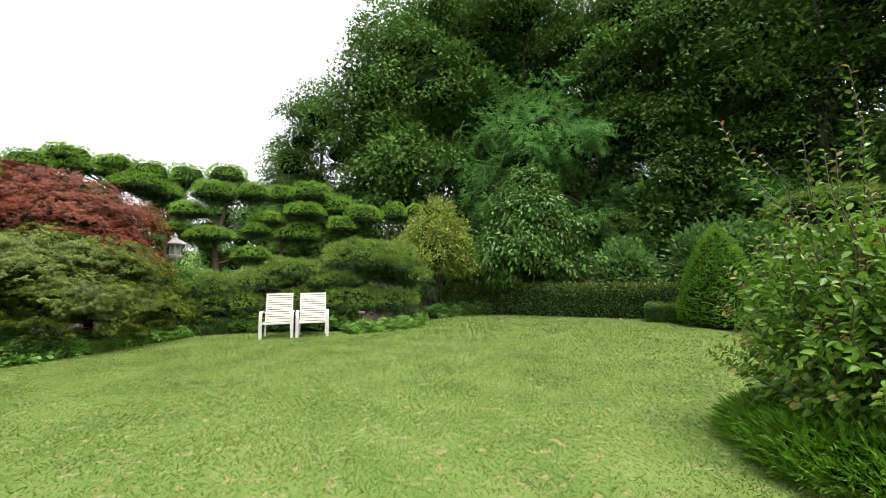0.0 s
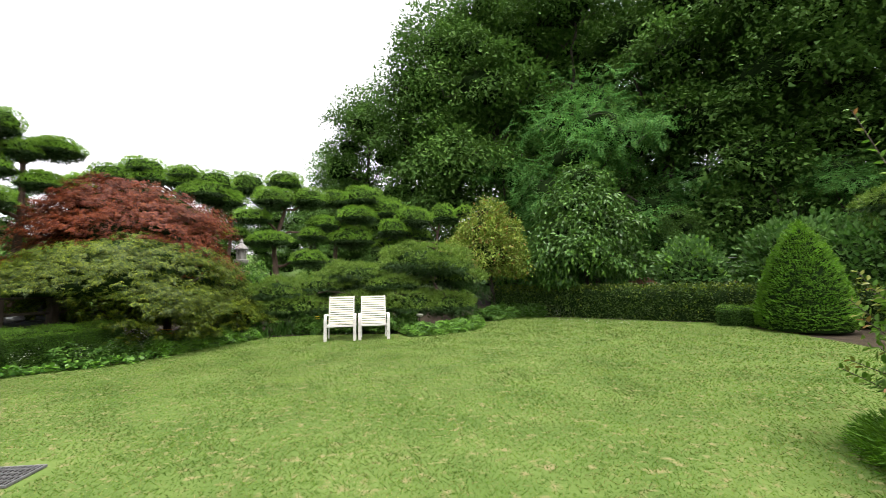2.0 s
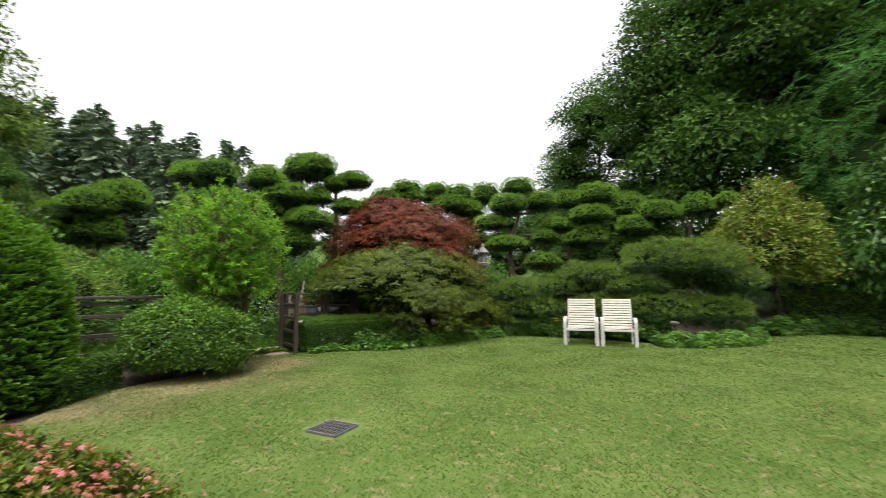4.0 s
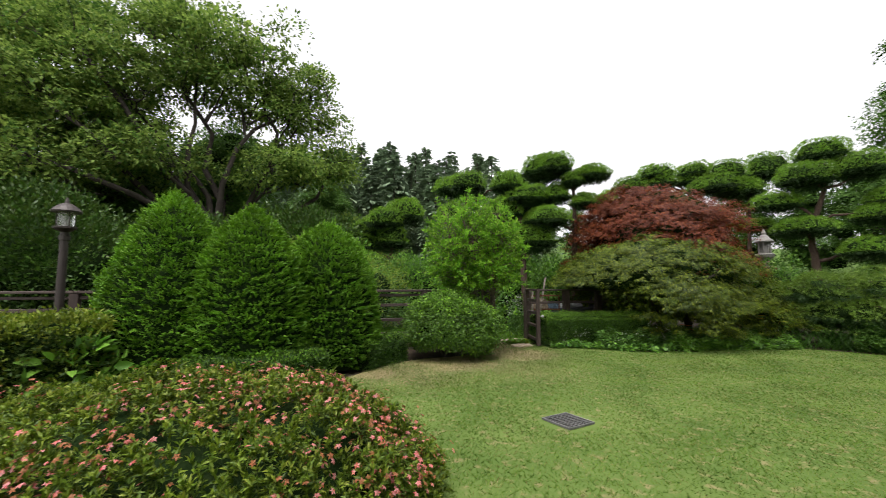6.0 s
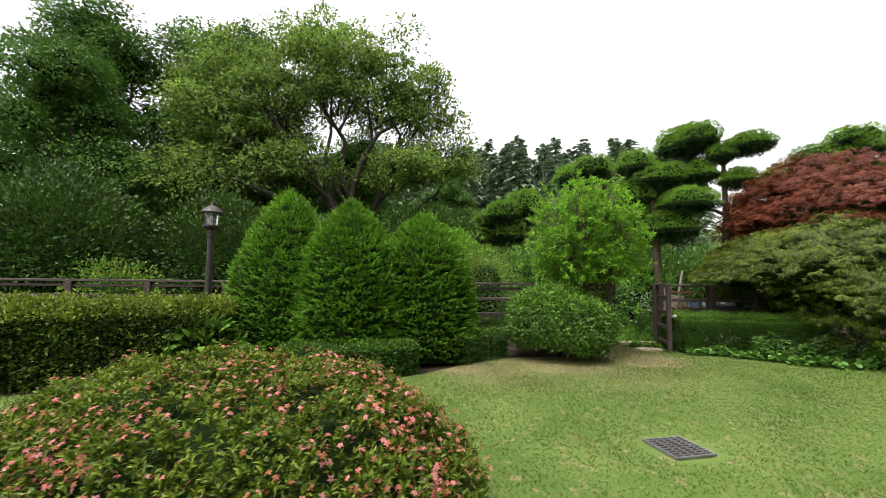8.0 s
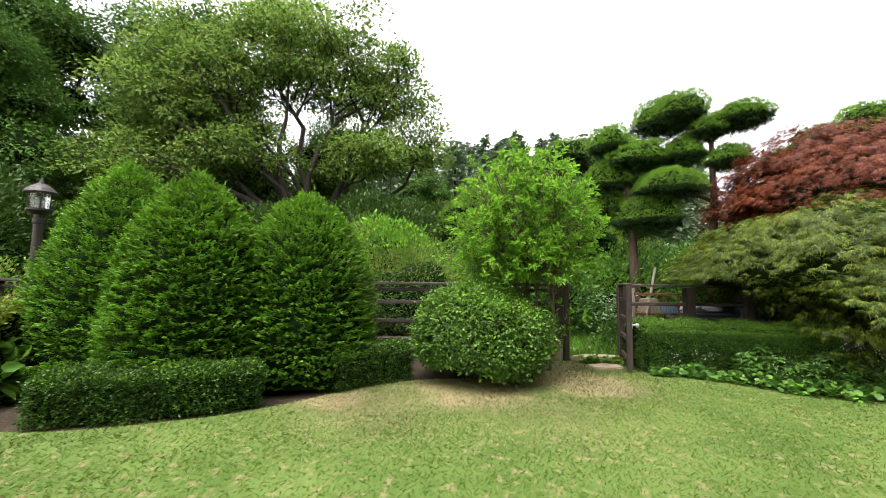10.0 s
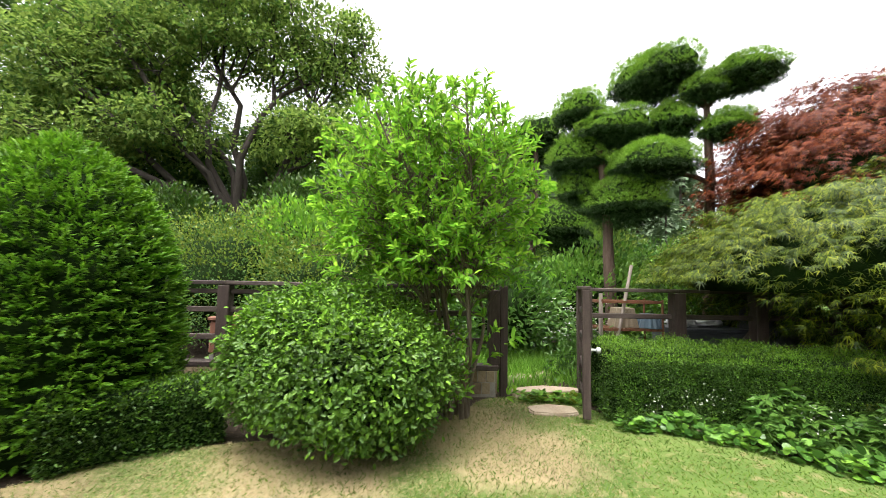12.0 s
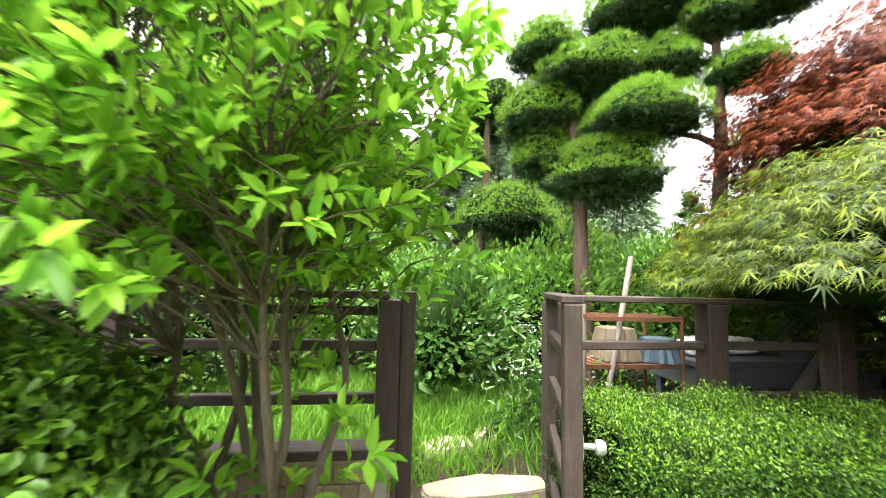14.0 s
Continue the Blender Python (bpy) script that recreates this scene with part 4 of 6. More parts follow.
cm = thing("crape_myrtle", (2.98, 2.9, 0), "crape myrtle shrub with glossy leaves and coppery shoot tips", "shrub")
CC = np.array([3.02, 2.95, 1.05])
stems, PP, DD, LL = [], [], [], []
for i in range(220):
    d = dirs(1)[0]
    d[2] = d[2] * 0.85 + 0.15
    d = d / np.linalg.norm(d)
    e = CC + d * np.array([1.0, 1.0, 1.25]) * rng.uniform(0.65, 1.05) - UP * 0.25
    if i < 9:
        e = CC + np.array([rng.uniform(-0.75, 0.6), rng.uniform(-0.5, 0.6), rng.uniform(1.05, 1.75)])
    s = np.array([3.0, 2.93, 0.1]) + (e - np.array([3.0, 2.93, 0.1])) * 0.35
    stems.append(limb(s, e, 0.009, 0.003, 0.06, 5, 5))
    p, dd, ll, _ = arching_shoot(s + (e - s) * 0.25, e, 26, 0.088, 0.5, OVAL)
    PP.append(p), DD.append(dd), LL.append(ll)
stems += [limb((3.0 + rng.normal() * 0.05, 2.93 + rng.normal() * 0.05, -0.03), CC + dirs(1)[0] * 0.45, 0.03, 0.012, 0.1) for _ in range(7)]
add("stem_tangle", join(stems), BARK, cm)
PP, DD, LL = np.concatenate(PP), np.concatenate(DD), np.concatenate(LL)
tp = (np.tile(np.arange(26) > 20, 220) & (rng.random(len(PP)) < 0.55)).astype(int)
add("foliage", leaves(PP, DD, unit(UP + dirs(len(PP)) * 0.6), LL, LL * 0.55, OVAL), [CRAPE, CRAPE_TIP], cm, mi=np.repeat(tp, 4))
P, N = blob(1500, CC - UP * 0.15, (0.75, 0.75, 0.8), 0.7, 0.15, -0.9, 4)
P, N = sprays(P, N, 3, 0.06)
add("inner_foliage", leaves(P, unit(N + dirs(len(P))), facing(N), 0.075, 0.042, OVAL), CRAPE, cm)

jn = thing("spreading_juniper", (3.12, 2.8, 0), "low dark green spreading juniper", "shrub")
# dark core fills the bush; its colour is the shade inside
add("twig_mass", solid((3.12, 2.8, 0.05), (0.72, 0.72, 0.40), 0.1, 3, low=-0.1), SHADE_CORE, jn)
P, N = blob(6000, (3.12, 2.8, 0.05), (0.98, 0.98, 0.50), 0.2, 0.12, -0.05, 3)
D = unit(N + UP * 0.25 + dirs(len(P)) * 0.5)
Q = np.repeat(P, 7, 0) + np.repeat(D, 7, 0) * np.tile(np.linspace(0, 0.1, 7), len(P))[:, None]
Q[:, 2] = np.maximum(Q[:, 2], 0.02)
add("foliage", leaves(Q, unit(np.repeat(D, 7, 0) + dirs(len(Q)) * 0.55), dirs(len(Q)), 0.05, 0.011, KITE), YEW, jn)


# ---- laceleaf maples ----
def weeping_maple(name, base, c, r, mat, label, n, seed, low=-0.35, trunk2=None, clear=lambda P: P[:, 2] > 0, lobe=None, core=0.74):
    """A dome of hanging fine-cut leaves on crooked limbs."""
    c, r = np.asarray(c, float), np.asarray(r, float)
    th = thing(name, (*base, 0), label, "tree")
    st = []
    for i in range(11):
        d = dirs(1)[0]
        d[2] = abs(d[2]) * 0.6 + 0.15
        st.append(limb((*base, 0.55 * c[2] + rng.uniform(-0.2, 0.3)), c + d * r * np.array([0.8, 0.8, 0.75]), 0.06, 0.012, 0.2))
    st.append(limb((*base, -0.05), (*base, 0.75 * c[2]), 0.12, 0.09, 0.05))
    if trunk2:
        st.append(limb((*trunk2, -0.05), c + np.array([-0.6, -0.8, 0.2]), 0.10, 0.05, 0.1))
    add("trunk", st[11], BARK_DARK, th)
    for g in st[:11] + st[12:]:
        add("limb", g, BARK_DARK, th)
    # leaf tiers that arch out and hang at their rims
    C, CN = blob(130, c, r, 0.12, 0.08, low, seed, 4.5)
    if lobe:
        C2, CN2 = blob(60, lobe[:3], lobe[3:], 0.12, 0.08, -0.1, seed + 1, 4.5)
        C, CN = np.concatenate([C, C2]), np.concatenate([CN, CN2])
    which = rng.integers(0, len(C), n)
    q, a = np.sqrt(rng.random(n)) * 0.62, rng.uniform(0, 2 * np.pi, n)
    flat = unit(CN[which] * np.array([1, 1, 0]) + 1e-6)
    P = C[which] + np.stack([np.cos(a) * q, np.sin(a) * q, -0.75 * q * q], 1) - UP * (0.32 * np.sum(flat * np.stack([np.cos(a) * q, np.sin(a) * q, 0 * q], 1), 1))[:, None]
    P += rng.normal(size=(n, 3)) * np.array([0.03, 0.03, 0.02])
    N = unit(CN[which] + np.stack([np.cos(a) * q, np.sin(a) * q, 0.6 + 0 * q], 1))
    keep = clear(P)
    P, N = P[keep], N[keep]
    Q, M = sprays(P, N, 10, 0.06, 0.4)
    hang = unit(N * np.array([1, 1, 0]) + 1e-6)
    D = unit(np.repeat(hang, 10, 0) * 0.9 - UP * 0.55 + dirs(len(Q)) * 0.5)
    L = rng.uniform(0.07, 0.12, len(Q))
    add("crown", leaves(Q, D, unit(M * 0.6 + UP * 0.9 + dirs(len(Q)) * 0.3), L, L, LACY), mat, th, smooth=False)
    # dome filled by a closed core whose near-black stands for inner shade
    add("twig_mass", solid(c + UP * r[2] * 0.12, r * np.array([core, core, core + 0.03]), 0.1, seed, 4.5, max(low, -0.1), 20), SHADE_CORE, th)
    P, N = blob(n // 3, c, r * 0.8, 0.5, 0.1, low, seed)
    keep = clear(P)
    P, N = P[keep], N[keep]
    Q, M = sprays(P, N, 6, 0.12, 0.5)
    add("inner_crown", leaves(Q, unit(M - UP * 0.4 + dirs(len(Q)) * 0.6), facing(M), 0.12, 0.12, LACY), mat, th)
    return th


weeping_maple("green_laceleaf_maple", (-8.75, 8.3), (-8.65, 8.8, 1.15), (2.3, 2.6, 1.55), LACE, "spreading green laceleaf maple with hanging branches", 6200, 21, -0.62, (-9.42, 7.2),
              clear=lambda P: P[:, 2] > np.maximum(0.28, 1.32 - 1.0 * np.clip((P[:, 1] - 7.2) / 0.9, 0, 1) - 1.05 * np.clip((P[:, 0] + 8.4) / 0.5, 0, 1) * np.clip((P[:, 1] - 6.75) / 0.5, 0, 1)))
weeping_maple("red_laceleaf_maple", (-9.7, 10.1), (-9.6, 10.0, 2.3), (2.2, 2.3, 1.85), RED, "domed laceleaf maple with dark red leaves", 5200, 22, -0.2, lobe=(-9.6, 9.1, 2.6, 1.3, 1.2, 1.5))


# ---- cloud-pruned trees ----
def cloud_tree(name, base, knots, pads, label, group="", dark=0.0, n=900, needle=0.075, bark=BARK_RED, r0=0.14, mats=None, amp=0.15, body=0.82, needles=TUFT):
    """Trunk through knots, and needle pads (x, y, z, radius, half height) on bare limbs."""
    th = thing(name, (base[0], base[1], base[2]), label, "tree", group)
    kn = np.array([base] + list(knots), float)
    ln = smooth_line(kn, 5)
    rad = np.linspace(r0, r0 * 0.45, len(ln))
    geo = [tube(ln, rad, 9, 0.07)]
    for x, y, z, r, h in pads:
        q = np.array((x, y, z))
        k = ln[np.argmin(np.linalg.norm(ln - (q - UP * 0.35 * min(1.5, np.linalg.norm(q[:2] - ln[-1][:2]) + 0.4)), axis=1))]
        geo.append(limb(k, q - UP * h * 0.3, r0 * 0.42, r0 * 0.16, 0.18, 6, 6))
        for _ in range(5):
            a = rng.uniform(0, 6.3)
            geo.append(limb(q - UP * h * 0.35, q + np.array([math.cos(a) * r * 0.75, math.sin(a) * r * 0.75, -h * 0.05]), r0 * 0.14, r0 * 0.05, 0.15, 4, 5))
    add("trunk", geo[0], bark, th)
    for g in geo[1::6]:
        add("limb", g, bark, th)
    add("twig_mass", join([g for i, g in enumerate(geo[1:]) if i % 6]), bark, th)
    for i, (x, y, z, r, h) in enumerate(pads):
        s = int(n * 1.6 * (r / 0.6) ** 1.5) + 60
        base_z, up_h, low_h = z - h * 0.42, h * 1.42, h * 0.58
        bump = np.random.default_rng(77 + i)
        sx, sy = bump.uniform(0.92, 1.1), bump.uniform(0.92, 1.1)

        def dome(d, f):
            f = f * lumps(d, 9, 0.075, 131 + i)
            return np.stack([x + d[:, 0] * r * sx * f, y + d[:, 1] * r * sy * f, base_z + d[:, 2] * np.where(d[:, 2] > 0, up_h, low_h) * f], 1)
        d = dirs(s * 2)
        d = d[d[:, 2] > -0.55][:s]
        P = dome(d, lumps(d, 4, amp, 31 + i) * (1 - 0.14 * rng.random(len(d)) ** 1.6))
        D = unit(d * 0.75 + dirs(len(P)) * 0.75 + UP * 0.1)
        L = rng.uniform(0.7, 1.15, len(P)) * needle
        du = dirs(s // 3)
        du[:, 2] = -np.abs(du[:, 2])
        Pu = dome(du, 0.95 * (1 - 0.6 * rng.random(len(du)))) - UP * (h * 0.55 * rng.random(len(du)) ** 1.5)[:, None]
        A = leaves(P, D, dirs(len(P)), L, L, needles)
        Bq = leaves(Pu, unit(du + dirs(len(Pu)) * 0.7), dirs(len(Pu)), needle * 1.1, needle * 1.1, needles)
        # dark copy on low-facing tufts and undersides puts the pad's shade in colour
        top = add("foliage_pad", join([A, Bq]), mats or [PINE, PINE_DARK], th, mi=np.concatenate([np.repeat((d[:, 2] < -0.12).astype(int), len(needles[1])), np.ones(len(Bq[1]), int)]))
        # pad filled by a closed core, shade within put in as near-black
        V, F = solid((0, 0, 0), (1, 1, 1), 0.0, 1, 3, -1.0, 16)
        V = unit(V)
        core = add("twig_mass", (dome(V, body * lumps(V, 4, amp, 31 + i)), F), SHADE_CORE, th)
        core.parent = top
    return th


CG = "cloud-pruned garden trees"
cloud_tree("cloud_pine", (-10.75, 8.0, 0), [(-10.7, 8.0, 1.5), (-10.66, 8.05, 2.9), (-10.68, 8.05, 4.15)],
           [(-11.3, 7.40, 4.96, 0.60, 0.42), (-10.95, 7.59, 4.99, 0.48, 0.36), (-10.42, 8.49, 4.66, 0.52, 0.26), (-10.62, 7.97, 4.48, 0.34, 0.22), (-10.51, 8.28, 3.82, 0.42, 0.22), (-10.94, 7.23, 3.35, 0.64, 0.33), (-11.0, 7.65, 4.1, 0.42, 0.3)],
           "tall cloud-pruned pine with a bare forked trunk", CG, n=2300, needle=0.065, r0=0.11, needles=FINE)
cloud_tree("cloud_juniper", (-11.3, 6.75, 0), [(-11.34, 6.7, 1.5), (-11.36, 6.66, 2.86), (-11.42, 6.53, 4.0)],
           [(-11.55, 6.30, 4.47, 0.47, 0.35), (-11.33, 6.83, 4.05, 0.60, 0.31), (-11.73, 6.26, 3.66, 0.55, 0.42), (-11.32, 6.96, 2.80, 0.75, 0.43), (-11.72, 6.35, 3.06, 0.42, 0.32)],
           "cloud-pruned juniper with reddish stringy bark", CG, n=2300, needle=0.065, r0=0.12, needles=FINE)
cloud_tree("cloud_juniper", (-14.49, 6.07, 0), [(-14.49, 6.07, 1.4), (-14.55, 6.2, 3.0), (-14.6, 6.25, 4.6)],
           [(-14.48, 6.67, 2.84, 1.02, 0.54), (-14.64, 6.29, 5.19, 0.62, 0.42), (-15.05, 7.3, 2.6, 0.72, 0.45), (-14.7, 5.7, 4.0, 0.6, 0.38)], "cloud-pruned juniper with broad domed pads", CG, n=1000, needle=0.075, r0=0.12)
cloud_tree("cloud_pine", (-17.2, 3.6, 0), [(-17.2, 3.6, 1.2), (-17.0, 3.9, 2.4), (-17.1, 3.9, 3.8)],
           [(-17.13, 4.52, 4.39, 0.85, 0.56), (-16.91, 3.63, 4.01, 0.69, 0.46), (-17.66, 3.05, 3.68, 0.72, 0.42), (-17.18, 3.93, 3.29, 0.80, 0.53), (-17.50, 2.79, 3.06, 0.71, 0.41), (-17.09, 2.9, 2.3, 0.69, 0.42)],
           "dense cloud-pruned pine with round pads", CG, n=800, needle=0.10, r0=0.12)
cloud_tree("cloud_pine", (-16.1, 7.4, 0), [(-16.1, 7.4, 2.0), (-16.2, 7.3, 3.6), (-16.2, 7.4, 4.8)],
           [(-16.56, 6.79, 5.51, 1.10, 0.42), (-15.69, 8.70, 5.61, 0.68, 0.39), (-14.96, 8.9, 4.62, 0.84, 0.45)], "tall flat-topped cloud-pruned pine", CG, n=600, needle=0.11, r0=0.11)
cloud_tree("cloud_pine", (-13.0, 15.2, 0), [(-13.0, 15.2, 2.0), (-12.9, 15.2, 3.8), (-12.8, 15.3, 5.0)],
           [(-14.41, 13.90, 5.63, 0.70, 0.40), (-13.92, 14.80, 6.13, 0.72, 0.38), (-13.63, 14.82, 5.71, 0.62, 0.30), (-12.88, 15.77, 6.06, 0.68, 0.32), (-12.88, 15.70, 5.72, 0.60, 0.32), (-11.93, 15.75, 5.27, 0.90, 0.42), (-15.10, 13.19, 5.04, 0.70, 0.42)],
           "cloud-pruned pine behind the red maple", CG, n=800, needle=0.095, r0=0.11)
cloud_tree("cloud_pine", (-11.5, 16.7, 0), [(-11.5, 16.7, 2.0), (-11.4, 16.7, 3.6), (-11.3, 16.6, 4.8)],
           [(-11.66, 16.01, 5.73, 0.68, 0.50), (-11.09, 17.32, 5.87, 0.74, 0.60), (-11.50, 16.33, 5.06, 0.82, 0.42)], "cloud-pruned pine with three tall domed pads", CG, n=800, needle=0.095, r0=0.10)
cloud_tree("cloud_pine", (-8.93, 15.85, 0), [(-8.9, 15.89, 1.8), (-9.0, 15.95, 2.9), (-8.7, 16.2, 4.4)],
           [(-8.86, 16.47, 5.74, 0.73, 0.41), (-9.01, 15.79, 4.89, 0.75, 0.43), (-7.98, 16.72, 5.06, 0.78, 0.46), (-9.67, 15.42, 4.10, 0.68, 0.32), (-10.18, 15.29, 3.40, 0.45, 0.20), (-8.93, 15.47, 3.19, 0.72, 0.30), (-7.71, 16.6, 3.47, 0.56, 0.28), (-7.80, 16.4, 2.47, 0.70, 0.34)],
           "many-padded cloud-pruned pine with a red-brown trunk", CG, n=800, needle=0.09, r0=0.14)
cloud_tree("cloud_pine", (-7.03, 17.4, 0), [(-7.03, 17.4, 1.6), (-6.98, 17.5, 3.2), (-6.8, 17.6, 4.4)],
           [(-7.05, 17.65, 5.13, 0.66, 0.39), (-5.94, 17.97, 5.23, 0.86, 0.50), (-5.98, 17.32, 4.35, 0.78, 0.38), (-4.81, 18.37, 4.69, 0.76, 0.49), (-6.30, 17.5, 3.41, 0.95, 0.45), (-7.38, 17.0, 3.99, 0.58, 0.31)],
           "cloud-pruned pine with a straight red-brown trunk", CG, n=800, needle=0.09, r0=0.12)
cloud_tree("cloud_pine", (-2.75, 18.5, 0), [(-2.75, 18.5, 1.4), (-2.67, 18.5, 3.1), (-2.5, 18.5, 4.1)],
           [(-3.68, 18.14, 4.26, 0.84, 0.46), (-4.47, 17.70, 3.74, 0.68, 0.39), (-3.71, 18.71, 3.51, 0.72, 0.34), (-2.32, 18.51, 4.41, 0.56, 0.41), (-1.44, 18.83, 4.58, 0.39, 0.26), (-4.54, 18.4, 3.11, 0.86, 0.32)],
           "leaning cloud-pruned pine with round pads", CG, n=800, needle=0.09, r0=0.10)
cloud_tree("spreading_red_pine", (-3.1, 12.4, 0), [(-3.1, 12.4, 0.7), (-2.8, 12.4, 1.4), (-2.2, 12.3, 1.75)],
           [(-2.30, 12.47, 2.12, 1.30, 0.46), (-4.36, 12.13, 1.72, 0.94, 0.27), (-3.39, 11.98, 1.42, 0.97, 0.23), (-5.29, 11.68, 1.36, 0.79, 0.25), (-6.21, 10.98, 1.25, 0.72, 0.30), (-1.38, 12.75, 1.53, 0.75, 0.30), (-5.98, 11.43, 0.85, 1.10, 0.34), (-3.93, 11.58, 0.85, 0.96, 0.32), (-2.55, 11.95, 0.85, 1.0, 0.35), (-1.51, 12.16, 0.80, 0.7, 0.33), (-1.75, 12.1, 1.85, 0.7, 0.22)],
           "low spreading red pine with wide needle tiers behind the chairs", n=420, needle=0.13, bark=BARK, r0=0.1, mats=[MUGO, PINE_DARK], amp=0.28, body=0.62)


# ---- leafy trees ----
def leafy_tree(name, base, fork, blobs, mats, label, n=9000, k=3, leaf=0.16, wid=0.5, shape=KITE, r0=0.22, low=-0.8, spread=0.25, tip=0.3, bark=BARK_DARK, group="", twigs=4, hang=0.0, amp=0.16, shell=0.55, kind="", core=0.0, mess=0.5, clumps=0, cr=0.5, flat=0.38):
    """Trunk to the fork, limbs into each mass of leaves (x, y, z, rx, ry, rz), twigs inside them."""
    th = thing(name, tuple(base), label, "tree", group, kind)
    base, fork = np.array(base, float), np.array(fork, float)
    geo = [limb(base - UP * 0.1, fork, r0, r0 * 0.6, 0.06, 8, 9)]
    P_all, N_all = [], []
    vol = np.array([b[3] * b[4] + b[3] * b[5] for b in blobs])
    for i, b in enumerate(blobs):
        c, r = np.array(b[:3], float), np.array(b[3:], float)
        geo.append(limb(fork + (base - fork) * rng.uniform(0, 0.3), c, r0 * 0.45, r0 * 0.12, 0.14, 7, 7))
        for _ in range(twigs):
            d = dirs(1)[0]
            geo.append(limb(c + (fork - c) * rng.uniform(0, 0.4), c + d * r * 0.8, r0 * 0.15, r0 * 0.03, 0.15, 5, 5))
        if not clumps:
            P, N = blob(int(n * vol[i] / vol.sum()), c, r, shell, amp, low, 40 + i, 3.5)
        else:
            # boughs of leaves at the twigs' ends, with gaps between
            m = max(3, int(clumps * vol[i] / vol.sum()))
            C, CN = blob(m, c, r, shell, amp, low, 40 + i, 3.5)
            pts = np.concatenate([g[0] for g in geo[-1 - twigs:]])
            for q in C:
                near = pts[np.argmin(np.linalg.norm(pts - q + UP * 0.3, axis=1))]
                geo.append(limb(near, q, r0 * 0.06, r0 * 0.02, 0.12, 4, 4))
            j = np.repeat(np.arange(m), int(n / clumps))
            size = cr * rng.uniform(0.6, 1.35, m)[j]
            o = np.clip(rng.normal(size=(len(j), 3)), -1.8, 1.8) * np.array([1, 1, flat])
            o[:, 2] -= 0.22 * (o[:, 0] ** 2 + o[:, 1] ** 2)
            P = C[j] + o * size[:, None]
            N = unit(CN[j] * 0.6 + o * np.array([0.7, 0.7, 1.0]))
        P_all.append(P), N_all.append(N)
    add("trunk", join(geo), bark, th)
    # closed cores block the sky; the crown's inner shade is their colour
    if core:
        add("twig_mass", join([solid(b[:3], np.array(b[3:]) * core, amp, 40 + i, 3.5, low, 14) for i, b in enumerate(blobs)]), SHADE_CORE, th)
    P, N = sprays(np.concatenate(P_all), np.concatenate(N_all), k, spread, 0.5)
    P[:, 2] = np.maximum(P[:, 2], base[2] + 0.1)
    D = unit(N * 0.8 + dirs(len(P)) * 0.7 - UP * hang)
    L = rng.uniform(0.7, 1.25, len(P)) * leaf
    tp = (rng.random(len(P)) < tip).astype(int)
    add("crown", leaves(P, D, facing(N, 0.9, mess), L, L * wid, shape), mats, th, mi=np.repeat(tp, len(shape[1])))
    return th


# young bright tree by the gate: a vase of crooked stems under a bright crown
yt = thing("young_magnolia", (-8.2, 3.93, 0), "young multi-stemmed tree with bright green leaves", "tree")
tw, PP, DD, LL, SP = [], [], [], [], []
YC = np.array([-8.1, 3.65, 2.12])
for i in range(7):
    a = 2 * math.pi * (i + rng.uniform(0, 0.6)) / 7
    foot = np.array([-8.2 + 0.07 * math.cos(a), 3.93 + 0.09 * math.sin(a), -0.04])
    head = YC + np.array([0.60 * math.cos(a), 0.70 * math.sin(a), rng.uniform(0.4, 0.8)])
    mid = foot * 0.5 + head * 0.5 - (head - foot) * np.array([0.22, 0.22, 0]) - UP * 0.1
    ln = smooth_line(np.array([foot, foot * 0.7 + mid * 0.3 + rng.normal(size=3) * 0.06, foot * 0.4 + mid * 0.6 + rng.normal(size=3) * 0.08, mid + rng.normal(size=3) * 0.05, mid * 0.5 + head * 0.5 + rng.normal(size=3) * 0.07, head]), 4)
    add("stem", tube(ln, np.linspace(0.024, 0.006, len(ln)), 7, 0.08), STEM, yt, smooth=True)
    SP.append(ln)
SP = np.concatenate(SP)
SP = SP[SP[:, 2] > 0.95]


def tip_cluster(s, e, k, size):
    """A twig whose leaves crowd towards its end and spread out flat."""
    t = np.sqrt(rng.uniform(0.04, 1, k))[:, None]
    d = unit((e - s)[None])[0]
    P = s + (e - s) * t
    o = dirs(k)
    o = o - d * (o @ d)[:, None]
    return P, unit(o + d * 0.55 + UP * 0.1), rng.uniform(0.65, 1.1, k) * size


for i in range(1400):
    d = dirs(1)[0]
    e = YC + d * np.array([0.98, 1.10, 0.98]) * (1 - 0.55 * rng.random() ** 1.5)
    low = e[2] < 1.55 or rng.random() < 0.16
    if low:
        e = np.array([YC[0] + d[0] * 1.15 * rng.uniform(0.3, 1.0), YC[1] + d[1] * 1.2 * rng.uniform(0.3, 1.0), rng.uniform(1.25, 1.68)])
    if e[2] > 2.8:
        e[2] += rng.uniform(0, 0.22) * (rng.random() < 0.4)
    up = np.array([0, 0, 0.1 if low else 0.55])
    s = e - unit((d * np.array([1, 1, 0.3]) + up + dirs(1)[0] * 0.4)[None])[0] * rng.uniform(0.16, 0.28)
    if i % 2 == 0:
        k = SP[np.argmin(np.linalg.norm(SP - (s - UP * 0.3), axis=1))]
        tw.append(limb(k, s, 0.006, 0.003, 0.08, 5, 5))
    tw.append(limb(s, e, 0.003, 0.002, 0.06, 4, 4))
    p, dd, ll = tip_cluster(s, e, 12, rng.uniform(0.07, 0.10))
    PP.append(p), DD.append(dd), LL.append(ll)
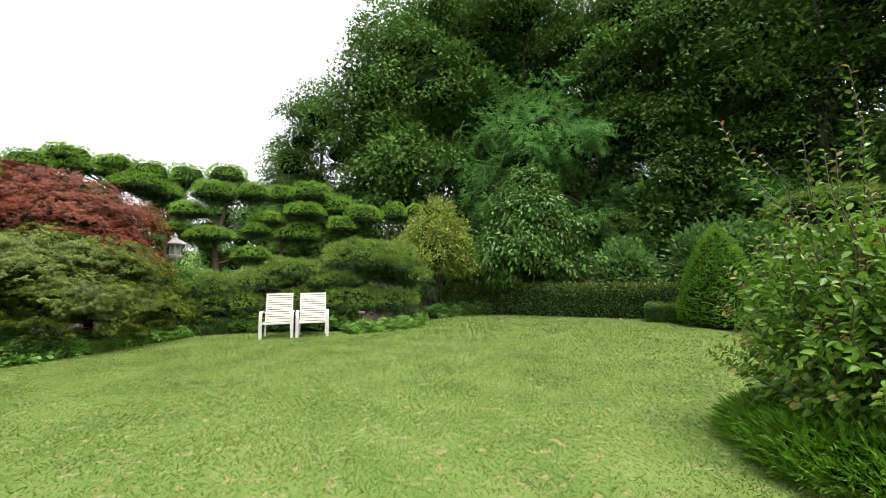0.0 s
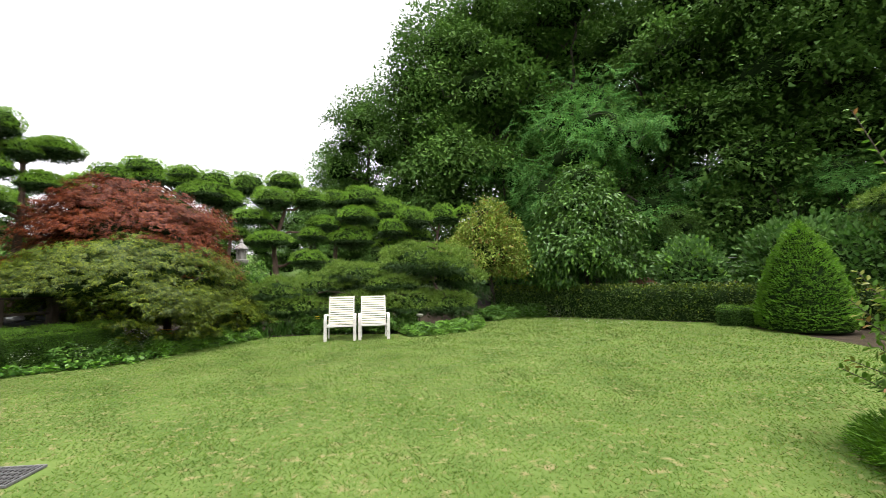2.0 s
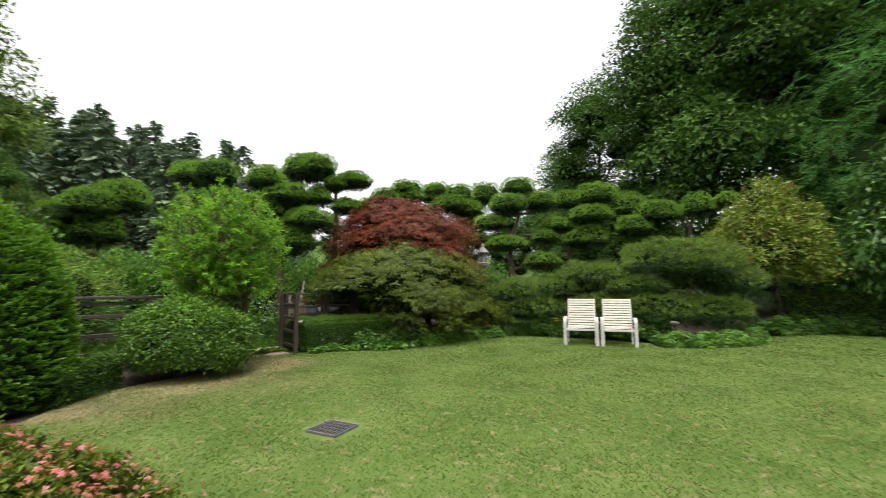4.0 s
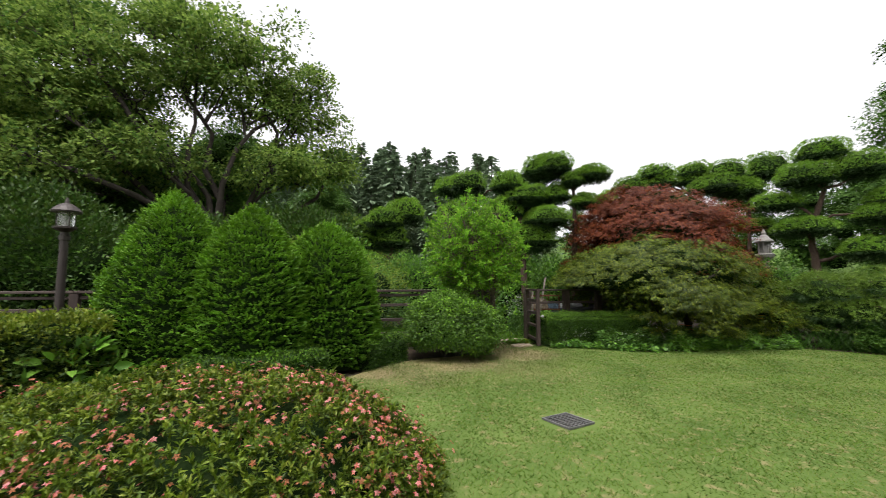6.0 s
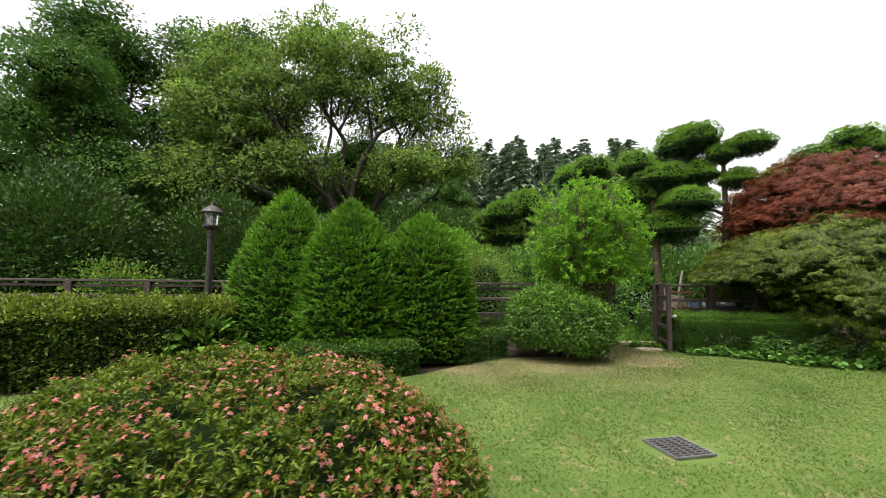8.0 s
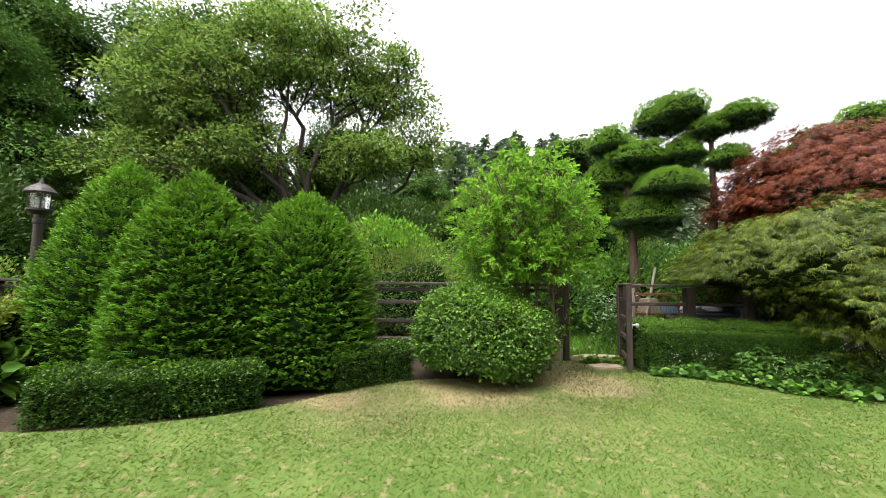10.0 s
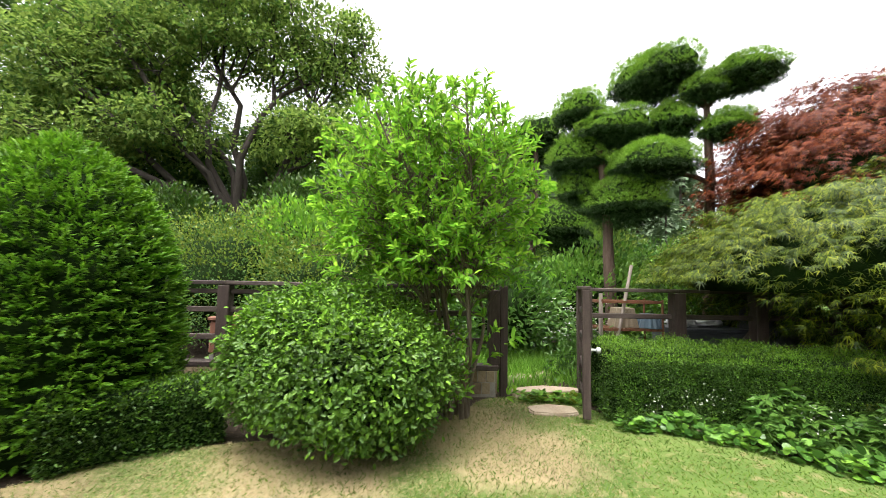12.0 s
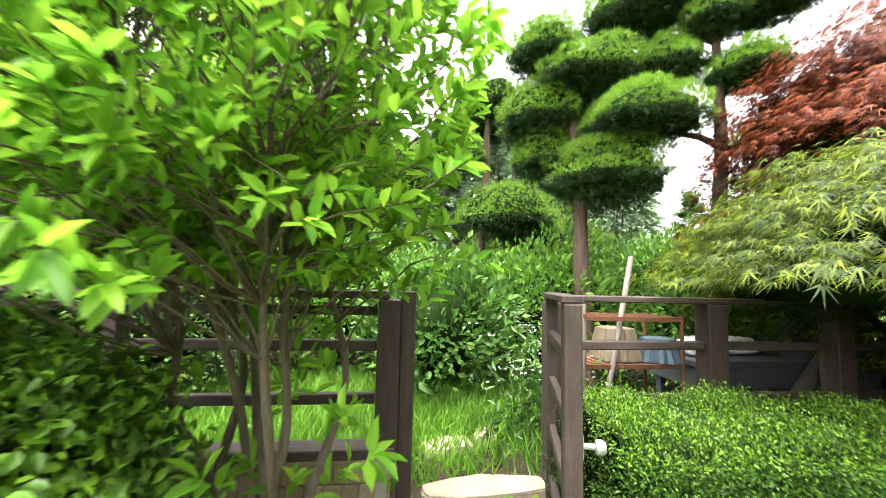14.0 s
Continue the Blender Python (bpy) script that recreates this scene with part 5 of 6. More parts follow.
for j in range(26):
    a = np.array([-8.15 + rng.normal() * 0.16, 3.9 + rng.normal() * 0.2, rng.uniform(0.1, 1.1)])
    p, dd, ll = tip_cluster(a, a + unit((dirs(1) * np.array([1, 1, 0.3]) + UP * 0.7))[0] * 0.25, 9, 0.10)
    PP.append(p), DD.append(dd), LL.append(ll)
PP, DD, LL = np.concatenate(PP), np.concatenate(DD), np.concatenate(LL)
add("twig_mass", join(tw), STEM, yt)
add("crown", leaves(PP, DD, unit(UP + dirs(len(PP)) * 0.55), LL, LL * 0.37, OVAL), BRIGHT, yt)

leafy_tree("yellow_green_shrub", (-0.2, 15.7, 0), (-0.25, 15.7, 1.2), [(-0.38, 15.6, 2.3, 1.6, 1.5, 0.95), (-0.4, 15.6, 3.1, 1.15, 1.1, 0.8), (-0.4, 15.6, 3.8, 0.6, 0.6, 0.55)], [YELLOWISH, COPPER], "bushy yellow-green tree with coppery shoot tips", n=24000, k=1, leaf=0.105, r0=0.06, spread=0.01, tip=0.10, low=-0.8, amp=0.12, core=0.6, shell=0.3, twigs=5, clumps=190, cr=0.16, flat=0.8)
leafy_tree("dark_broadleaf_tree", (3.4, 16.6, 0), (3.4, 16.6, 1.6), [(3.3, 16.5, 2.3, 2.35, 2.0, 1.0), (3.4, 16.5, 3.3, 2.0, 1.8, 1.1), (3.45, 16.5, 4.3, 1.45, 1.4, 1.0), (3.4, 16.5, 5.2, 0.75, 0.75, 0.75)], [BROAD, FOREST_B], "dense dark broad-leaved tree with drooping leaves", n=17000, k=1, leaf=0.21, wid=0.42, r0=0.1, spread=0.01, hang=0.5, tip=0.3, core=0.62, shell=0.32, amp=0.14, clumps=190, cr=0.26, flat=0.6)
shrub("pale_leaved_shrub", (6.4, 14.9, 1.2), (0.95, 0.95, 1.35), [PALE, COVER], "pale green large-leaved shrub above the hedge", n=900, k=4, leaf=0.16, wid=0.7, seed=6, low=-0.9, shape=OVAL, spread=0.12)
shrub("pale_leaved_shrub", (8.9, 13.5, 1.5), (1.5, 1.3, 1.5), [BROAD, PALE], "grey-green large-leaved shrub behind the hedge", n=1500, k=4, leaf=0.17, wid=0.6, seed=7, low=-0.9, shape=OVAL, spread=0.14, tip=0.5, amp=0.2)
shrub("pale_leaved_shrub", (9.7, 12.3, 1.3), (1.2, 1.2, 1.5), [BROAD, PALE], "grey-green large-leaved shrub behind the hedge", n=1100, k=4, leaf=0.17, wid=0.6, seed=8, low=-0.9, shape=OVAL, spread=0.14, tip=0.4, amp=0.2)
cloud_tree("clipped_pine", (11.3, 11.3, 0), [(11.3, 11.3, 1.5), (11.2, 11.4, 2.8)], [(11.0, 11.6, 3.35, 1.5, 0.42), (12.2, 10.8, 2.9, 1.3, 0.4), (10.4, 12.1, 2.6, 0.9, 0.35), (11.4, 11.0, 2.3, 1.2, 0.35)], "flat-tiered clipped pine beyond the hedge", n=300, needle=0.14, r0=0.12, mats=[MUGO, PINE_DARK])

# big oak beyond the fence
leafy_tree("oak_tree", (-17.3, -2.6, 0), (-17.3, -2.4, 3.2),
           [(-17.7, -5.9, 8.3, 2.4, 2.3, 2.2), (-17.6, -3.4, 9.6, 2.3, 2.2, 2.2), (-17.9, -1.3, 9.6, 2.1, 1.9, 2.1), (-18.2, 0.3, 8.6, 1.7, 1.6, 2.2), (-18.5, 1.7, 6.6, 1.3, 1.1, 1.1), (-17.5, -0.2, 5.8, 2.0, 1.9, 1.0), (-16.8, -7.6, 7.4, 2.0, 2.0, 2.2), (-16.6, -4.6, 5.6, 1.9, 1.9, 1.0), (-16.0, -7.6, 4.8, 2.0, 2.0, 1.4), (-17.8, -8.0, 10.0, 1.8, 1.8, 1.8), (-18.2, -4.6, 11.4, 2.0, 2.0, 1.5)],
           [OAK, FOREST_B], "large open-crowned oak with dark crooked limbs", n=62000, k=1, leaf=0.165, wid=0.55, r0=0.32, spread=0.02, tip=0.25, twigs=6, amp=0.25, shell=0.8, mess=0.4, clumps=520, cr=0.36)

# a mixed wood: three trees built, then repeated
def wood_tree(name, seed, mats, label, h=15.0, n=52000, leaf=0.20, r=3.6, shape=CHIP, wid=0.6, hang=0.1, tip=0.3, clumps=270, cr=0.55, core=0.42):
    rs = np.random.default_rng(seed)
    blobs = []
    for i in range(13):
        t = (i + 0.5) / 13
        a = rs.uniform(0, 6.3)
        q = r * 0.75 * math.sin(math.pi * (0.25 + 0.7 * t)) * rs.uniform(0.6, 1.0)
        blobs.append((400 + q * math.cos(a), q * math.sin(a), h * (0.12 + 0.83 * t), r * 0.55 * rs.uniform(0.8, 1.2), r * 0.55 * rs.uniform(0.8, 1.2), h * 0.09 * rs.uniform(0.8, 1.3)))
    return leafy_tree(name, (400, 0, 0), (400.2, 0.1, h * 0.55), blobs, mats, label, n=n, k=1, leaf=leaf, r0=0.24, spread=0.02, shape=shape, wid=wid, hang=hang, tip=tip, group="trees of the wood", amp=0.25, core=core, shell=0.5, mess=0.35, twigs=2, clumps=clumps, cr=cr)


WA = wood_tree("forest_tree", 1, [FOREST, FOREST_B], "tall dark green broad-leaved woodland tree")
WB = wood_tree("forest_tree", 2, [FOREST_B, FOREST], "tall mid-green broad-leaved woodland tree", tip=0.5)
WC = wood_tree("locust_tree", 3, [ROBINIA, FOREST_B], "feathery blue-green locust tree at the wood's edge", h=10.5, n=4600, leaf=0.55, r=3.2, shape=FROND, wid=0.42, hang=0.35, tip=0.1, clumps=150, cr=0.5)
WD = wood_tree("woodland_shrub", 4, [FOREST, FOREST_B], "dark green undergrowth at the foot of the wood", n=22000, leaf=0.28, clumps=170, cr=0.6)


def stand(kind, x, y, s, a, sink=0.0):
    z = float(height(np.array(x), np.array(y))) - sink
    return copy_thing(kind, pose(x, y, z, 0, 0, a) @ Matrix.Scale(s, 4))


for kind, x, y, s, a in [(WB, -9.5, 30.5, 1.05, 40), (WA, -2.7, 27.5, 1.35, 10), (WB, 0.6, 26.0, 1.4, 100), (WA, 5.2, 25.5, 1.35, 200), (WB, 9.5, 23.5, 1.25, 300), (WA, 13.0, 20.5, 1.25, 60),
                         (WA, 16.3, 17.0, 1.2, 150), (WB, 19.5, 13.0, 1.2, 250), (WA, 20.5, 8.0, 1.2, 20), (WB, 3.0, 32.0, 1.5, 170), (WA, 18.0, 23.5, 1.4, 310), (WD, -14.0, 37.0, 0.8, 15), (WD, -20.0, 36.0, 0.42, 15), (WD, -26.0, 36.0, 0.4, 75), (WD, -31.0, 33.0, 0.38, 200), (WD, -17.0, 40.0, 0.4, 120), (WD, -35.0, 27.0, 0.42, 20), (WD, -18.5, 34.0, 0.55, 50), (WD, -22.5, 33.0, 0.55, 140), (WD, -27.0, 31.0, 0.5, 260), (WD, -15.0, 33.0, 0.55, 330), (WD, -7.5, 28.0, 0.5, 10), (WD, -11.0, 27.5, 0.42, 110), (WA, 22.0, 3.0, 1.2, 80),
                         (WA, -21.5, -10.5, 0.95, 30), (WB, -18.5, -14.0, 0.9, 220), (WD, -25.0, -4.0, 0.62, 120), (WB, -22.0, -3.0, 0.6, 70), (WA, -21.0, -7.5, 0.66, 140), (WB, -23.5, 1.8, 0.46, 200), (WB, -14.5, -11.5, 0.62, 10), (WD, -24.0, 0.5, 0.42, 280), (WD, -21.0, -6.0, 0.5, 60)]:
    stand(kind, x, y, s, a)
for x, y, s, a in [(4.6, 20.3, 1.08, 0), (1.0, 22.5, 0.8, 130), (9.0, 19.8, 0.62, 240), (13.0, 16.6, 0.55, 60)]:
    stand(WC, x, y, s, a)
# move the originals to their own places in the wood
for ob, x, y, s, a in ((WA, 8.0, 34.0, 1.4, 0), (WB, 15.5, 26.5, 1.4, 90), (WC, 7.0, 22.5, 1.0, 200), (WD, 7.5, 17.6, 0.28, 10)):
    ob.matrix_basis = pose(x, y, float(height(np.array(x), np.array(y))), 0, 0, a) @ Matrix.Scale(s, 4)


# ---- far conifers on the hill ----
def conifer(seed, label):
    rs = np.random.default_rng(seed)
    th = thing("conifer", (400, 0, 0), label, "tree", "conifers on the hill")
    add("trunk", tube([(400, 0, -0.2), (400, 0, 9.8)], [0.16, 0.03], 7), BARK_DARK, th)
    P, D = [], []
    for i in range(110):
        t = rs.uniform(0.12, 1)
        a, q = rs.uniform(0, 6.3), 2.3 * (1 - t) ** 0.8 * rs.uniform(0.75, 1.1) + 0.1
        for s in np.linspace(0.2, 1, 7):
            P.append((400 + math.cos(a) * q * s, math.sin(a) * q * s, 10 * t - 0.25 * q * s * s))
            D.append((math.cos(a), math.sin(a), -0.25))
    P, D = np.array(P) + rng.normal(size=(len(P), 3)) * 0.06, unit(np.array(D) + dirs(len(D)) * 0.5)
    add("crown", leaves(P, D, unit(UP + dirs(len(P)) * 0.3), rng.uniform(0.4, 0.75, len(P)), rng.uniform(0.28, 0.45, len(P)), KITE), CONIF, th)
    return th


CA, CB = conifer(5, "dark grey-green conifer on the far hill"), conifer(6, "dark grey-green conifer on the far hill")
cn = 0
for i in range(130):
    hd, q = radians(rng.uniform(57, 110)), 34 + 30 * (i / 130)
    x, y = -math.sin(hd) * q, math.cos(hd) * q
    stand(CA if i % 2 else CB, x, y, rng.uniform(0.8, 1.2), rng.uniform(0, 360), 0.2)
for ob, x, y in ((CA, -40.0, 12.0), (CB, -40.0, 9.0)):
    ob.matrix_basis = pose(x, y, float(height(np.array(x), np.array(y))), 0, 0, 0)


# ---- thicket beyond the fence ----
for x, y, z, rx, ry, rz, leaf, m, lab in [
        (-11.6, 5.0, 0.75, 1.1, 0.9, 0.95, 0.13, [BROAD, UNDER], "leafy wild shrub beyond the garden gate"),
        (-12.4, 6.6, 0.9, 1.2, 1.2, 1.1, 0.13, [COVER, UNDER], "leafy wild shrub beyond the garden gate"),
        (-12.8, 3.6, 1.1, 1.3, 1.3, 1.2, 0.12, [COVER, BROAD], "leafy wild shrub beyond the garden gate"),
        (-11.3, 8.6, 0.8, 1.0, 1.3, 0.9, 0.12, [BROAD, COVER], "leafy wild shrub beyond the timber fence"),
        (-11.2, 1.9, 0.95, 1.0, 1.2, 1.1, 0.10, [PALE, YELLOWISH], "light green arching shrub beyond the timber fence"),
        (-11.4, 0.0, 1.15, 1.1, 1.3, 1.2, 0.10, [PALE, YELLOWISH], "light green arching shrub beyond the timber fence"),
        (-12.5, 1.3, 1.6, 1.2, 1.2, 1.1, 0.14, [COVER, BRIGHT], "large-leaved shrub beyond the timber fence"),
        # dark box and hedge leaf tones here stand in for the oak's shade
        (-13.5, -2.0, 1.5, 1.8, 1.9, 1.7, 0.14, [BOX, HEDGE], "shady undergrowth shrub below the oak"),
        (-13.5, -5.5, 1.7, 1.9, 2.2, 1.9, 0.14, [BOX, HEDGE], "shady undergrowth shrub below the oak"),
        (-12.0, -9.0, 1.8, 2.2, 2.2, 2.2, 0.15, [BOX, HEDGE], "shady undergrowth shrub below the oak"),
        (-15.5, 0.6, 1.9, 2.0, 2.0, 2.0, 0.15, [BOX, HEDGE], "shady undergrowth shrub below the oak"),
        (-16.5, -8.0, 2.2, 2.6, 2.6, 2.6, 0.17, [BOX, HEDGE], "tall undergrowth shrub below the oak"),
        (-17.5, 8.5, 1.6, 2.4, 2.4, 1.9, 0.16, [OAK, BROAD], "undergrowth shrub among the pruned pines"),
        (-14.8, 10.2, 1.1, 1.8, 1.8, 1.3, 0.15, [BROAD, COVER], "undergrowth shrub among the pruned pines"),
        (-20.5, 2.5, 2.0, 2.8, 2.8, 2.4, 0.18, [OAK, BROAD], "tall undergrowth shrub below the hill"),
        (-7.45, 11.35, 1.05, 0.85, 0.8, 1.15, 0.08, [BROAD, COVER], "leafy shrub beside the stone lantern"),
        (-9.9, -5.9, 0.75, 0.7, 0.9, 0.9, 0.09, [COVER, GOLD], "light green shrub beyond the timber fence")]:
    shrub("wild_shrub", (x, y, z), (rx, ry, rz), m, lab, n=int((2100 if m[0] is PALE else 900) * rx * rz), k=5, leaf=leaf * (0.55 if m[0] is PALE else 0.85), wid=0.52, seed=int(abs(x * 7 + y * 3)), low=-0.85, shape=KITE, spread=leaf * 0.9, amp=0.2, tip=0.7 if m[0] is PALE else 0.45, shell=0.45, core=0.6, group="wild shrubs beyond the fence")
for x, y, s, a in [(6.0, 18.3, 0.30, 20), (9.6, 16.8, 0.28, 100), (12.4, 14.2, 0.28, 190), (15.0, 11.0, 0.30, 250), (-1.5, 22.0, 0.36, 300), (-5.0, 23.5, 0.42, 30), (16.5, 6.5, 0.3, 80), (2.6, 20.0, 0.3, 45)]:
    stand(WD, x, y, s, a)

# ---- wild grass and flowers past the gate ----
n = 26000
P = np.stack([rng.uniform(-12.2, -9.15, n), rng.uniform(2.2, 6.2, n), np.full(n, 0.0)], 1)
P = P[rng.random(n) < 0.35 + 0.65 * (np.hypot(P[:, 0] + 10.6, P[:, 1] - 4.2) < 1.5)]
P = P[~((P[:, 0] > -9.2) & (np.abs(P[:, 1] - 4.98) < 0.5))]
P = P[~((P[:, 0] > -9.95) & (np.abs(P[:, 1] - 4.98) < 0.4) & (rng.random(len(P)) < 0.6))]
wild = add("wild_grass", leaves(P, unit(UP + dirs(len(P)) * 0.55), dirs(len(P)), rng.uniform(0.08, 0.28, len(P)), 0.012, STRAP), WILD)
tagged(wild, "long bright green wild grass beyond the gate", "grass", kind="stuff")
flea = thing("fleabane_clump", (-9.75, 5.75, 0), "tall fleabane with small white daisies", "wildflower")
ste, lp, ld, fl = [], [], [], []
for i in range(60):
    b = np.array([-9.75 + rng.normal() * 0.25, 5.62 + rng.normal() * 0.22, 0])
    e = b + np.array([rng.normal() * 0.12, rng.normal() * 0.12, rng.uniform(0.55, 1.05)])
    ste.append(limb(b, e, 0.004, 0.002, 0.05, 5, 4))
    for t in np.linspace(0.15, 0.9, 11):
        lp.append(b + (e - b) * t)
        ld.append(unit(dirs(1) + UP * 0.3)[0])
    for _ in range(4):
        fl.append(e + rng.normal(size=3) * np.array([0.06, 0.06, 0.04]))
add("stem_tangle", join(ste), BLADE, flea)
lp, ld, fl = np.array(lp), np.array(ld), np.array(fl)
add("foliage", leaves(lp, ld, dirs(len(lp)), 0.10, 0.028, KITE), BROAD, flea)
add("flower_haze", leaves(fl, unit(np.cross(UP + dirs(len(fl)) * 0.3, dirs(len(fl)))), unit(UP + dirs(len(fl)) * 0.4), 0.014, 0.014, BLOSSOM), PETAL_W, flea, "small white daisies")

# ---- beds round the lawn ----
def bed(name, pts, wid, mats, label, n, leaf, h, category="ground cover", shape=ROSETTE, tip=0.3, rise=1.0):
    """Low leafy planting along a line."""
    p = smooth_line(pts, 6)
    seg = np.concatenate([[0], np.cumsum(np.linalg.norm(np.diff(p, axis=0), axis=1))])
    th = thing(name, (*p[len(p) // 2], 0), label, category)
    s = rng.random(n) * seg[-1]
    x, y = np.interp(s, seg, p[:, 0]), np.interp(s, seg, p[:, 1])
    tan = unit(np.gradient(p, axis=0))
    o = (rng.random(n) - 0.5) * wid
    x, y = x - np.interp(s, seg, tan[:, 1]) * o, y + np.interp(s, seg, tan[:, 0]) * o
    z = h * (0.25 + 0.75 * rng.random(n)) * (1 - (np.abs(o) / (wid * 0.5)) ** 3 * 0.6) * (0.75 + 0.5 * np.sin(x * 4 + y * 3) ** 2)
    P = np.stack([x, y, z], 1)
    D = unit(dirs(n) * np.array([1, 1, 0.35]) + UP * 0.25)
    L = rng.uniform(0.7, 1.25, n) * leaf
    tp = (rng.random(n) < tip).astype(int)
    add("foliage", leaves(P, D, unit(UP * rise + dirs(n) * 0.45), L, L, shape), mats, th, mi=np.repeat(tp, len(shape[1])))
    k = n // 6
    ste = np.concatenate([P[:k] * np.array([1, 1, 0]) - UP * 0.02])
    add("stem_tangle", leaves(ste, unit(P[:k] - ste + dirs(k) * 0.01), dirs(k), z[:k] + 0.02, 0.006, SPIKE), BLADE, th)
    return th


DISC = (np.array([(0, 0, 0), (0.15, -0.42, 0.05), (0.55, -0.5, 0.08), (0.95, -0.2, 0.02), (0.95, 0.2, 0.02), (0.55, 0.5, 0.08), (0.15, 0.42, 0.05)]),
        np.array([(0, 1, 2), (0, 2, 3), (0, 3, 4), (0, 4, 5), (0, 5, 6)]))
bed("ground_cover", [(-2.55, 10.45), (-1.7, 10.95), (-1.05, 11.9), (-0.95, 13.0)], 0.75, [COVER, PALE], "fresh green ground cover spilling onto the lawn", 3800, 0.09, 0.27)
bed("saxifrage_edging", [(-8.05, 5.3), (-7.95, 5.75), (-7.55, 6.3), (-7.0, 6.75), (-6.9, 7.4)], 0.42, [BROAD, COVER], "round-leaved saxifrage edging along the lawn", 1500, 0.062, 0.13, shape=DISC, tip=0.35, rise=0.7)
bed("ivy_edging", [(-6.85, 7.4), (-6.85, 8.1), (-6.55, 9.2), (-6.35, 10.0)], 0.6, [COVER, BROAD], "mixed leafy edging plants along the lawn", 2200, 0.085, 0.24)
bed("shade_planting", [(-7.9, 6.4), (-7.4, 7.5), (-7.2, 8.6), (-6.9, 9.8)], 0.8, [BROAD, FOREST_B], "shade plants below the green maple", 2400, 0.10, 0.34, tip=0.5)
bed("step_planting", [(-8.75, 4.62), (-8.72, 5.3)], 0.22, [COVER, GOLD], "yellow-green creeping leaves between the stone steps", 260, 0.055, 0.10, shape=DISC)
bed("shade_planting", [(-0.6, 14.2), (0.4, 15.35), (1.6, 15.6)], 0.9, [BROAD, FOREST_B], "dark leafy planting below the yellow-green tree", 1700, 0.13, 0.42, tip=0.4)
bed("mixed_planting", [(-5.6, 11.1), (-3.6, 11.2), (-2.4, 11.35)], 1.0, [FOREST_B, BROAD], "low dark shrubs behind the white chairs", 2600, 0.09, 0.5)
bed("mixed_planting", [(-9.9, 12.6), (-8.0, 13.4), (-6.0, 14.0), (-4.0, 14.6)], 1.6, [COVER, YELLOWISH], "yellow-green planting round the stone lantern", 2800, 0.13, 0.8)


def lily(x, y, n, h, label, petal=None, flowers=0):
    th = thing("daylily_clump", (x, y, 0), label, "perennial", "daylilies beside the lawn")
    P = np.stack([x + rng.normal(size=n) * 0.13, y + rng.normal(size=n) * 0.13, np.full(n, 0.0)], 1)
    D = unit(UP * 1.0 + dirs(n) * np.array([0.8, 0.8, 0.1]))
    add("leaf_tuft", leaves(P, D, unit(dirs(n) * np.array([1, 1, 0.2])), rng.uniform(0.6, 1.1, n) * h, 0.026, STRAP), BLADE, th)
    for _ in range(flowers):
        b = np.array([x + rng.normal() * 0.12, y + rng.normal() * 0.12, 0])
        e = b + np.array([rng.normal() * 0.06, rng.normal() * 0.06, h * rng.uniform(1.0, 1.35)])
        st = add("flower_stem", limb(b, e, 0.006, 0.004, 0.05, 5, 5), BLADE, th)
        k = 8
        an = np.arange(k) * 2 * np.pi / k
        dv = np.stack([np.cos(an), np.sin(an), np.full(k, 0.25)], 1)
        q = add("flower", leaves(np.repeat(e[None], k, 0), dv, np.repeat(UP[None], k, 0) + dv * 0.2, 0.075, 0.045, KITE), petal, th)


for x, y in [(-6.35, 10.35), (-5.95, 10.75), (-5.55, 10.95), (-5.1, 11.0), (-4.75, 11.1), (-6.1, 11.1)]:
    lily(x, y, 60, 0.52, "clump of arching daylily leaves beside the lawn")
lily(-6.75, 10.0, 40, 0.5, "daylily clump with yellow flowers beside the maple", PETAL_Y, 5)
lily(-7.15, 8.1, 26, 0.36, "lily clump with orange flowers below the maple", PETAL_O, 3)
lily(-4.95, 10.75, 26, 0.36, "lily clump with pale yellow flowers by the chairs", PETAL_Y, 3)
lily(-0.35, 14.6, 60, 0.55, "clump of arching daylily leaves beside the lawn")
lily(-0.9, 14.1, 60, 0.5, "clump of arching daylily leaves beside the lawn")


def white_sprays(pts, n, h, label):
    """Thin stems with loose white flower sprays."""
    p = smooth_line(pts, 5)
    th = thing("white_flower_spray", (*p[len(p) // 2], 0), label, "perennial")
    i = rng.integers(0, len(p), n)
    P = np.concatenate([p[i] + rng.normal(size=(n, 2)) * 0.10, np.zeros((n, 1))], 1)
    hh = rng.uniform(0.6, 1.1, n) * h
    D = unit(UP + dirs(n) * 0.25)
    add("stem_tangle", leaves(P, D, dirs(n), hh, 0.006, SPIKE), BARK, th)
    k = 9
    Q = np.repeat(P + D * hh[:, None], k, 0) + rng.normal(size=(n * k, 3)) * np.array([0.03, 0.03, 0.05])
    add("flower_haze", leaves(Q, dirs(len(Q)), dirs(len(Q)), 0.009, 0.008, BLOSSOM), PETAL_W, th, "tiny white flowers")


white_sprays([(-8.0, 5.7), (-7.6, 6.4), (-7.15, 6.9)], 12, 0.36, "thin white flower sprays over round leaves")
white_sprays([(-7.25, 7.2), (-7.2, 7.7)], 16, 0.5, "white flower sprays below the green maple")
white_sprays([(-0.2, 15.0), (1.4, 15.35), (2.4, 15.1)], 60, 0.3, "low white flowers before the hedge")
shrub("hydrangea", (-6.35, -2.05, 0.32), (0.32, 0.36, 0.42), [COVER, PALE], "broad-leaved hydrangea below the lamp post", n=70, k=4, leaf=0.17, wid=0.6, seed=3, low=-0.9, shape=OVAL, spread=0.07, core=0)

# fallen petals on the far lawn
n = 90
